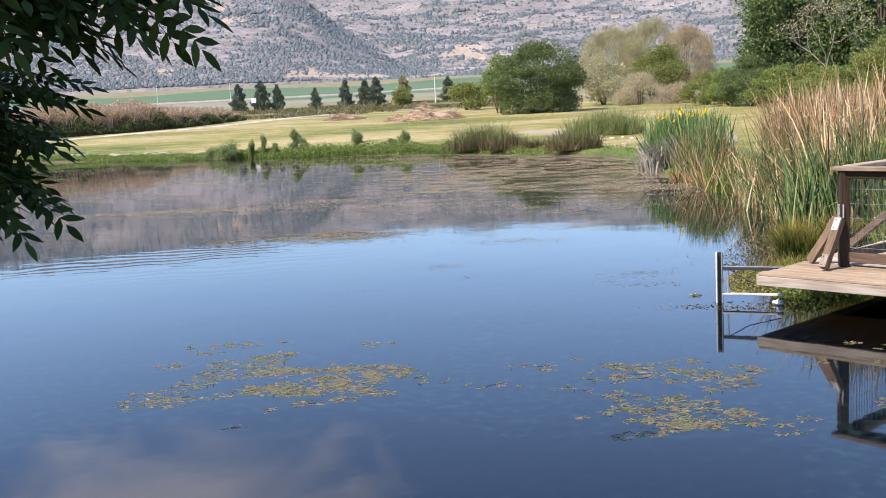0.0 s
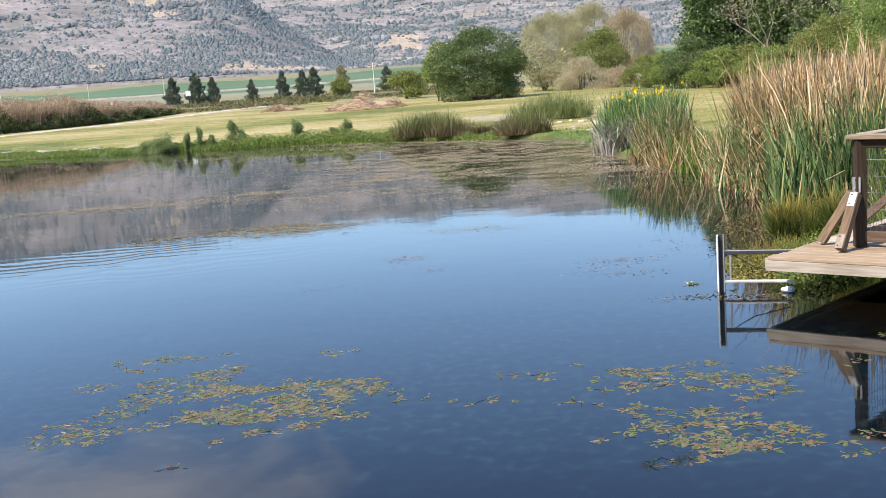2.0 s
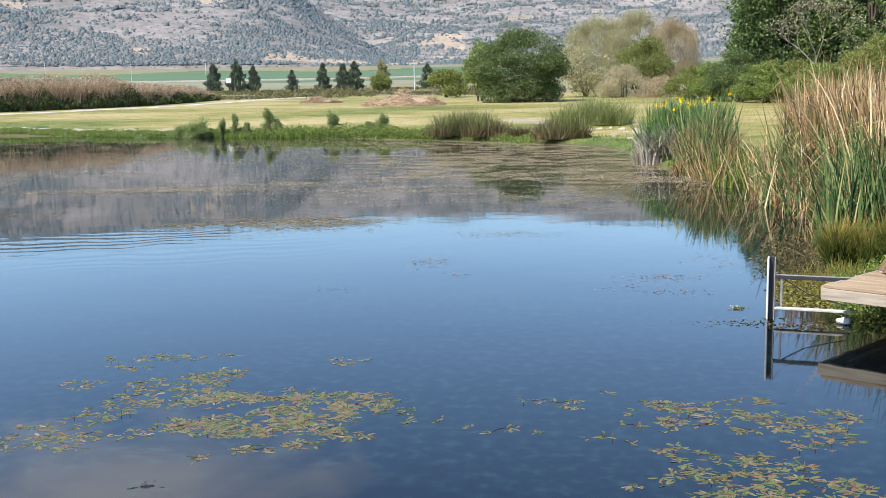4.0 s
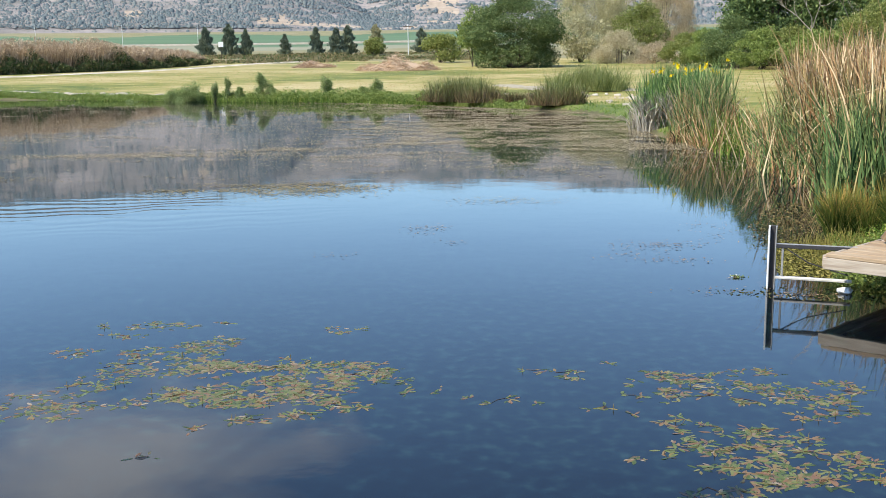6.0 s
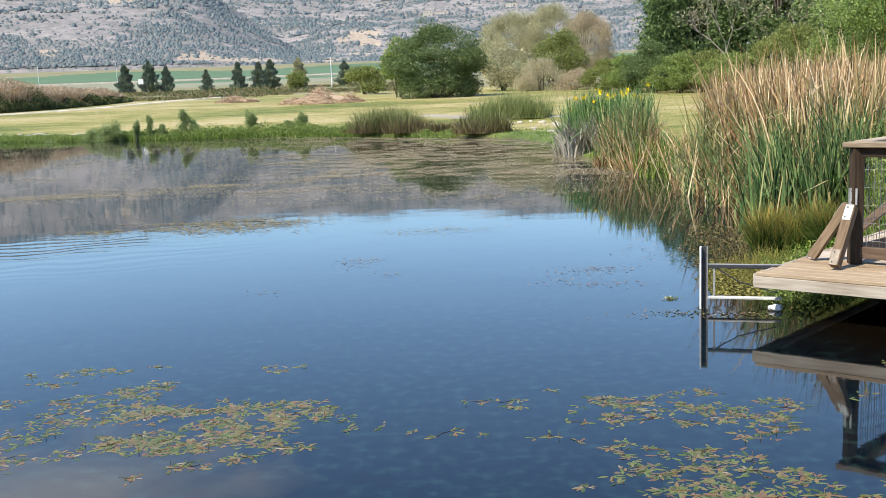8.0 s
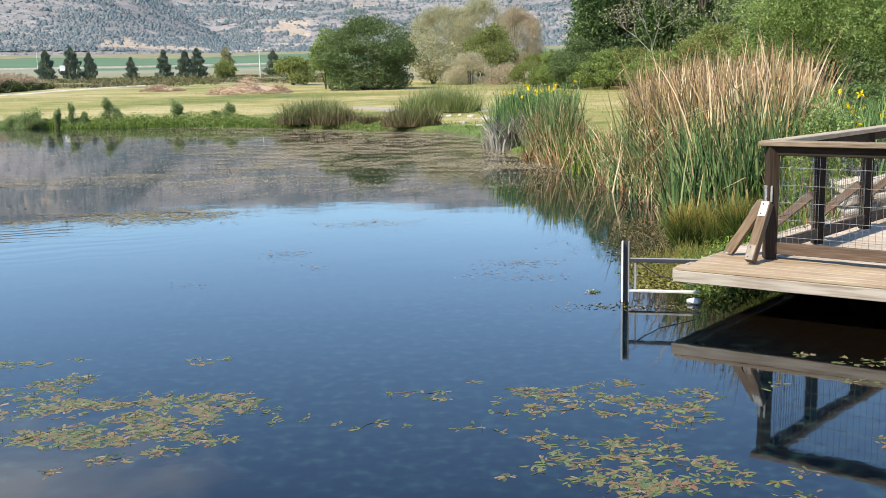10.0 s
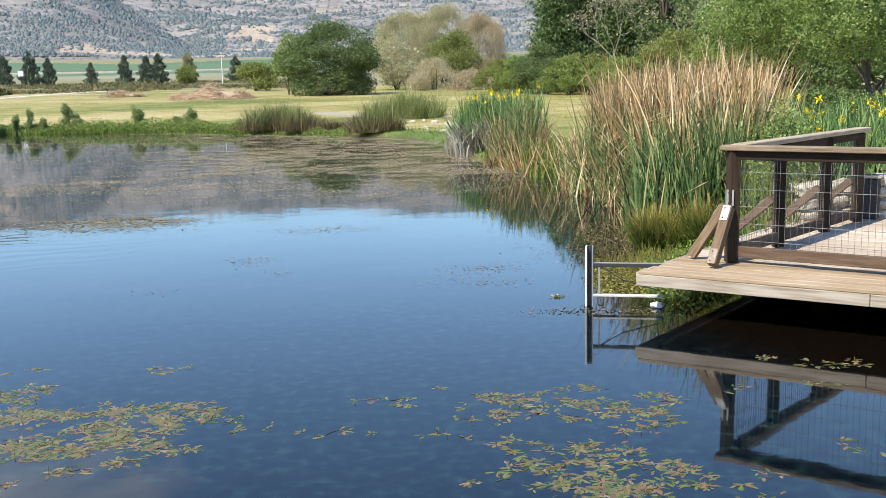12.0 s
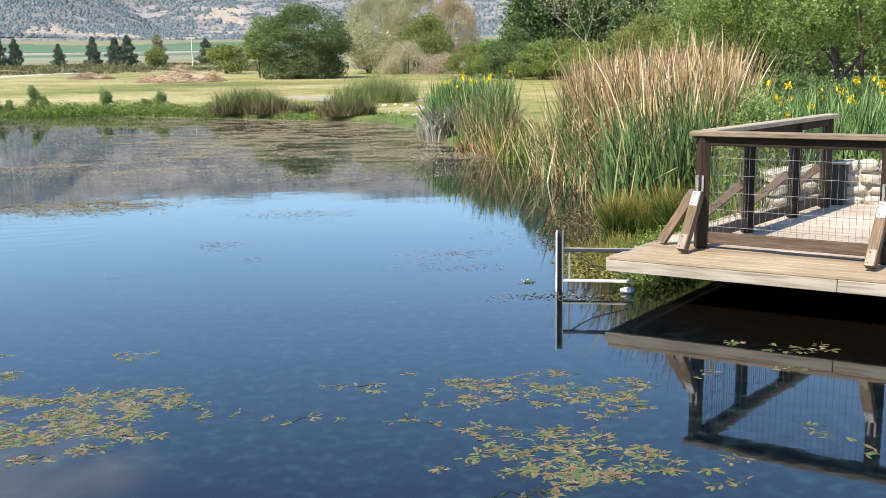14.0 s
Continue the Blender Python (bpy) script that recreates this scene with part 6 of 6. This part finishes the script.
floating_patch("thin scattered strand of rusty pondweed leaves on open water", STRAND, 2.6)
floating_patch("drift of floating pondweed leaves, olive and rust, off the deck", EAST)
floating_patch("loose raft of broad green pondweed leaves near the bank", NEAR)
floating_patch("scattered broad pondweed leaves towards the bank", SHORE)
floating_patch("few straw-coloured pondweed leaves in the deck's shade", DECK, 3.6)


def far_mats():
    """Thin brown weed that breaks the surface towards the far shore."""
    n = 1450000
    x, y = rng.uniform(-30, 5.5, n), 8.2 + 39.8 * rng.random(n) ** 0.9
    d = shore(x, y)
    # long thin windrows, bent and broken, with finer clots in them
    bx, by = x + 2.5 * wave(x, y, 0.31, 2), y + 1.3 * wave(x, y, 0.27, 1) + 0.5 * wave(x, y, 0.8, 6)
    row = 1.7 * (value_noise(bx * 0.24, by, 1.5, 11) - 0.5) + 1.2 * (value_noise(bx * 0.4, by, 0.6, 12) - 0.5)
    clot = 1.5 * (value_noise(x * 0.7, y, 0.4, 13) - 0.5)
    ramp_y, ramp_x = np.clip((y - 17.5 - 1.5 * wave(x, y, 0.5, 9)) / 5, 0, 1), np.clip((x + 6.0 + 2 * wave(x, y, 0.4, 4)) / 5, 0, 1)
    want = 0.22 * np.clip((row - 0.2) * 3, 0, 1) + 0.10 * np.clip((y - 24) / 8, 0, 1) + 0.85 * ramp_y * ramp_x * np.clip(0.75 + 0.6 * row, 0.25, 1.5) + np.where((d > -1.2) & (y > 21), 0.2, 0)
    want *= 1 - 0.9 * np.exp(-(((x - 0.4) / 1.3) ** 2) - ((y - 26.8) / 1.2) ** 2)
    streak = np.exp(-(((y - 15.6 - 0.12 * (x + 3.6)) / 0.6) ** 2)) * np.exp(-(((x + 3.6) / 1.6) ** 4)) * np.clip(0.8 + 1.2 * clot + 0.5 * row, 0, 2) * 1.8
    streak += 0.9 * np.exp(-(((y - 21.8) / 0.5) ** 2)) * np.exp(-(((x + 8.0) / 2.6) ** 2))
    streak += 0.5 * np.exp(-(((y - 14.2) / 0.3) ** 2)) * np.exp(-(((x - 0.2) / 0.7) ** 2))
    for cx, cy, rx, ry, k in ((-0.82, 11.9, 0.22, 0.25, 0.7), (-0.45, 11.0, 0.15, 0.12, 0.6), (1.71, 10.7, 0.4, 0.2, 0.6), (1.78, 9.9, 0.35, 0.12, 0.6), (1.4, 10.2, 0.3, 0.15, 0.35), (1.95, 8.55, 0.3, 0.10, 0.5), (2.6, 8.35, 0.3, 0.12, 0.8), (2.2, 9.1, 0.08, 0.05, 0.9), (2.6, 11.6, 0.3, 0.7, 0.12), (-1.64, 10.2, 0.2, 0.1, 0.4)):
        streak += k * np.exp(-(((x - cx) / rx) ** 2) - ((y - cy) / ry) ** 2)
    keep = (d < -0.03) & (rng.random(n) < np.where(y < 17.0, 0, want * np.clip(0.7 + 1.5 * clot, 0.1, 1.6)) + 1.0 * streak)
    x, y = x[keep], y[keep]
    n = len(x)
    a = rng.uniform(0, 2 * np.pi, n)
    c = np.stack([x, y, rng.uniform(0.004, 0.012, n)], 1)
    al = np.stack([np.cos(a), np.sin(a) * 0.6, rng.normal(0, 0.05, n)], 1)
    side = unit(np.cross(al, np.array([0, 0, 1.0])))
    al = unit(al)
    size = (np.clip(y / 22, 0.6, 1.1) * (1 + 0.6 * np.exp(-((y - 16) / 1.4) ** 2)))[:, None]
    l, w = rng.uniform(0.010, 0.031, n)[:, None] * size, rng.uniform(0.008, 0.020, n)[:, None] * size
    vs = np.stack([c - al * l, c + side * w, c + al * l, c - side * w], 1).reshape(-1, 3)
    vs = vs.reshape(n, 4, 3)
    for lo, hi, material, label in ((18, 99, MAT, "thin brown floating weed towards the far shore"), (14, 18, DRIFT, "brown raft of floating weed on open water"), (0, 14, SCRAPS, "small drifting rusty weed scraps on open water")):
        pick = vs[(y >= lo) & (y < hi)]
        k = len(pick)
        ob = new("floating_weed", mesh_of("floating_weed", pick.reshape(-1, 3), np.arange(4 * k).reshape(k, 4), material))
        tagged(ob, label, "water plant", kind="stuff")


far_mats()


# ---- far fixtures ----
def utility_pole(az, d, h, label):
    x, y = at_az(az, d)
    ob = thing("utility_pole", label, "pole", (x, y, float(terrain(x, y)) - 0.1))
    part("shaft", tube([(0, 0, 0), (0, 0, h)], [0.065, 0.05], 8), WHITE, ob, smooth=True)
    part("crossarm", box(1.4, 0.09, 0.09, at=(0, 0, h - 0.35), bevel=0.01), POST_WOOD, ob)
    return ob


utility_pole(4.95, 150, 4.6, "thin pale pole at the field edge")
for az in (20.3, 24.6, 16.4):
    utility_pole(az, 330, 7.5, "distant utility pole beyond the reed hedge")


def cables():
    pts = [at_az(a, 330) for a in (33, 28.8, 24.6, 20.3, 16.4)]
    ob = thing("power_line", "thin sagging power line over the valley fields", "cable")
    for o in (-0.6, 0.6):
        runs = []
        for (ax, ay), (bx, by) in zip(pts[:-1], pts[1:]):
            za, zb = float(terrain(ax, ay)) + 7.1, float(terrain(bx, by)) + 7.1
            t = np.linspace(0, 1, 9)
            runs.append(tube(np.stack([ax + (bx - ax) * t, ay + (by - ay) * t + o, za + (zb - za) * t - 0.7 * 4 * t * (1 - t)], 1), [0.03] * 9, 4))
        part("cable", joined(*runs), DARK, ob)


cables()


def field_sign():
    x, y = at_az(15.2, 128)
    ob = thing("field_sign", "small white sign board on a post at the field edge", "sign", (x, y, float(terrain(x, y))))
    part("post", tube([(0, 0, -0.1), (0, 0, 2.3)], [0.03, 0.03], 6), POST_WOOD, ob)
    part("board", box(0.6, 0.03, 0.6, at=(0, -0.06, 2.15), bevel=0.01), WHITE, ob)


field_sign()


def hill_house(az, r, w, d, h, label):
    x, y = at_az(az, r)
    ob = thing("hill_house", label, "house", (x, y, float(terrain(x, y)) - 2), turn=az)
    part("wall", box(w, d, h + 2, at=(0, 0, (h + 2) / 2)), STONE, ob)
    part("roof", box(w + 0.8, d + 0.8, 0.5, at=(0, 0, h + 2.25)), TRACK, ob)
    for k in range(3):
        part("window", box(1.6, 0.2, 1.8, at=(w * (k - 1) * 0.28, -d / 2 - 0.1, 2 + h * 0.5)), DARK, ob)


hill_house(-0.55, 2655, 25, 12, 12, "pale flat-roofed building on the hillside")
hill_house(-1.55, 2660, 60, 10, 6, "long low pale building on the hillside terrace")
hill_house(-5.2, 2720, 30, 10, 8, "pale building among trees on the hillside")


# ---- overhanging tree by the camera ----
def leaflet(l, w):
    v, f = [], []
    for i in range(4):
        t = i / 3
        k = w / 2 * math.sin(math.pi * min(0.985, 0.03 + 0.95 * t ** 0.85)) ** 0.9
        z = -0.10 * l * t * t
        v += [(l * t, -k, z + 0.10 * k), (l * t, 0, z), (l * t, k, z + 0.10 * k)]
    for i in range(3):
        b = i * 3
        f += [(b, b + 3, b + 4, b + 1), (b + 1, b + 4, b + 5, b + 2)]
    return np.array(v), np.array(f)


def compound_leaf(pairs=4, size=0.075):
    """A feathered leaf along x: paired leaflets and one at the tip."""
    bits = [tube([(0, 0, 0), (0.5 * size * pairs, 0, 0.004), (size * 0.62 * (pairs + 0.6), 0, -0.01)], [0.0016, 0.0012, 0.0007], 4)]
    for i in range(pairs):
        for s in (-1, 1):
            v, f = leaflet(size * (0.85 + 0.12 * i), size * 0.42)
            a = radians(62 - 5 * i) * s
            x, y = v[:, 0] * math.cos(a) - v[:, 1] * math.sin(a), v[:, 0] * math.sin(a) + v[:, 1] * math.cos(a)
            bits.append((np.stack([x + size * 0.62 * (i + 0.7), y, v[:, 2]], 1), f))
    v, f = leaflet(size * 1.2, size * 0.44)
    bits.append((v + np.array([size * 0.62 * (pairs + 0.5), 0, -0.008]), f))
    return joined(*bits)


def overhanging_tree():
    q = np.random.default_rng(99)
    root = np.array([-3.6, 0.6, 0.2])
    ob = thing("ash_tree", "shaded ash tree whose leafy branches hang over the bank", "tree", tuple(root))
    part("trunk", tube([(0, 0, -0.1), (0.05, 0, 0.9), (0.1, 0.1, 2.2), (0.15, 0.1, 3.6), (0.2, 0.2, 5.4)], [0.20, 0.16, 0.14, 0.11, 0.05], 10), BARK, ob, smooth=True)
    lf = [compound_leaf(3, 0.076), compound_leaf(4, 0.069), compound_leaf(4, 0.079)]
    twigs, vs, fs, k = [], [], [], 0

    def hang(p, out, droop):
        nonlocal k
        v, f = lf[q.integers(0, 3)]
        x = unit(np.array(out) + np.array([0, 0, -droop]) + q.normal(0, 0.22, 3))
        y = unit(np.cross(np.array([0, 0, 1.0]) + q.normal(0, 0.35, 3), x))
        z = np.cross(x, y)
        vs.append(v[:, :1] * x + v[:, 1:2] * y + v[:, 2:] * z + p)
        fs.append(f + k)
        k += len(v)

    def branch(a, b, r, count, droop):
        a, b = np.array(a) - root, np.array(b) - root
        mid = (a + b) / 2 + np.array([0, 0, 0.10 * np.linalg.norm(b - a)])
        pts = [a, (a + mid) / 2 + [0, 0, 0.03], mid, (mid + b) / 2 + [0, 0, 0.02], b]
        twigs.append(tube(pts, [r, r * 0.8, r * 0.6, r * 0.4, r * 0.15], 6))
        pts = np.array(pts)
        for i in range(count):
            t = 0.30 + 0.70 * (i + q.random()) / count
            s = t * 4
            j = min(3, int(s))
            p = pts[j] + (pts[j + 1] - pts[j]) * (s - j)
            way = unit(b - a)
            sidew = np.array([-way[1], way[0], 0]) * q.choice((-1, 1))
            hang(p, way * (0.4 + 0.9 * (t > 0.93)) + sidew * q.uniform(0.2, 1.1), droop * q.uniform(0.3, 1.4))

    for a, b, r, c, dr in BRANCHES:
        branch(a, b, r, int(c * 1.6), dr)
    for _ in range(34):
        tip = (-1.84 + q.normal(0, 0.12), 1.6 + q.normal(0, 0.14), q.uniform(1.95, 3.05))
        branch(HIGH if tip[2] > 2.5 else LOW, tip, 0.012, 26, 0.6)
    part("limbs", joined(*twigs), BARK, ob, smooth=True)
    part("foliage", (np.concatenate(vs), np.concatenate(fs)), SHADED_LEAF, ob, "feathered leaves with shade put into their colour")
    # crown out of view, set towards the sun to shade the hanging leaves
    n = 30000
    lb = [(-0.7, -0.7, 5.0, 2.3, 2.3, 1.5), (0.4, -0.3, 4.5, 1.7, 1.7, 0.9), (-1.5, -1.6, 4.2, 1.9, 1.9, 1.6), (0.3, -1.6, 4.9, 2.0, 2.0, 1.3), (-1.4, 0.6, 4.2, 1.6, 1.6, 1.2)]
    p, d = crown_points(lb, n, 0.2)
    ln = q.uniform(0.08, 0.16, n)
    part("crown", leaves(p, d + q.normal(0, 1, (n, 3)), ln * 2.0, ln * 1.1), SHADED_LEAF, ob)


HIGH, LOW = (-2.30, 0.75, 3.10), (-2.95, 1.3, 2.55)
BRANCHES = [(HIGH, tip, 0.016, 12, 0.6) for tip in [
    (-0.71, 0.96, 2.68), (-0.78, 1.05, 2.65), (-0.90, 1.11, 2.65), (-1.01, 1.18, 2.62), (-0.96, 0.88, 2.61), (-0.83, 1.03, 2.70), (-1.10, 1.04, 2.60), (-1.21, 1.10, 2.63),
    (-0.87, 0.91, 2.66), (-1.20, 0.88, 2.63), (-0.82, 1.13, 2.75), (-1.10, 1.15, 2.57), (-1.20, 0.76, 2.65), (-0.95, 0.98, 2.71), (-1.12, 1.02, 2.71), (-1.29, 1.06, 2.56)]]
BRANCHES += [(LOW, tip, 0.014, 17, 0.5) for tip in [
    (-1.76, 2.16, 2.42), (-1.84, 2.24, 2.31), (-1.83, 2.38, 2.49), (-1.97, 2.43, 2.20), (-1.86, 2.11, 2.07), (-1.94, 2.18, 2.13), (-2.07, 2.24, 1.98), (-2.19, 2.29, 1.90),
    (-1.90, 2.08, 2.29), (-2.02, 2.14, 2.16), (-2.10, 2.23, 2.31), (-2.00, 2.40, 2.02), (-2.04, 2.14, 2.49), (-2.06, 2.19, 2.37)]]
overhanging_tree()
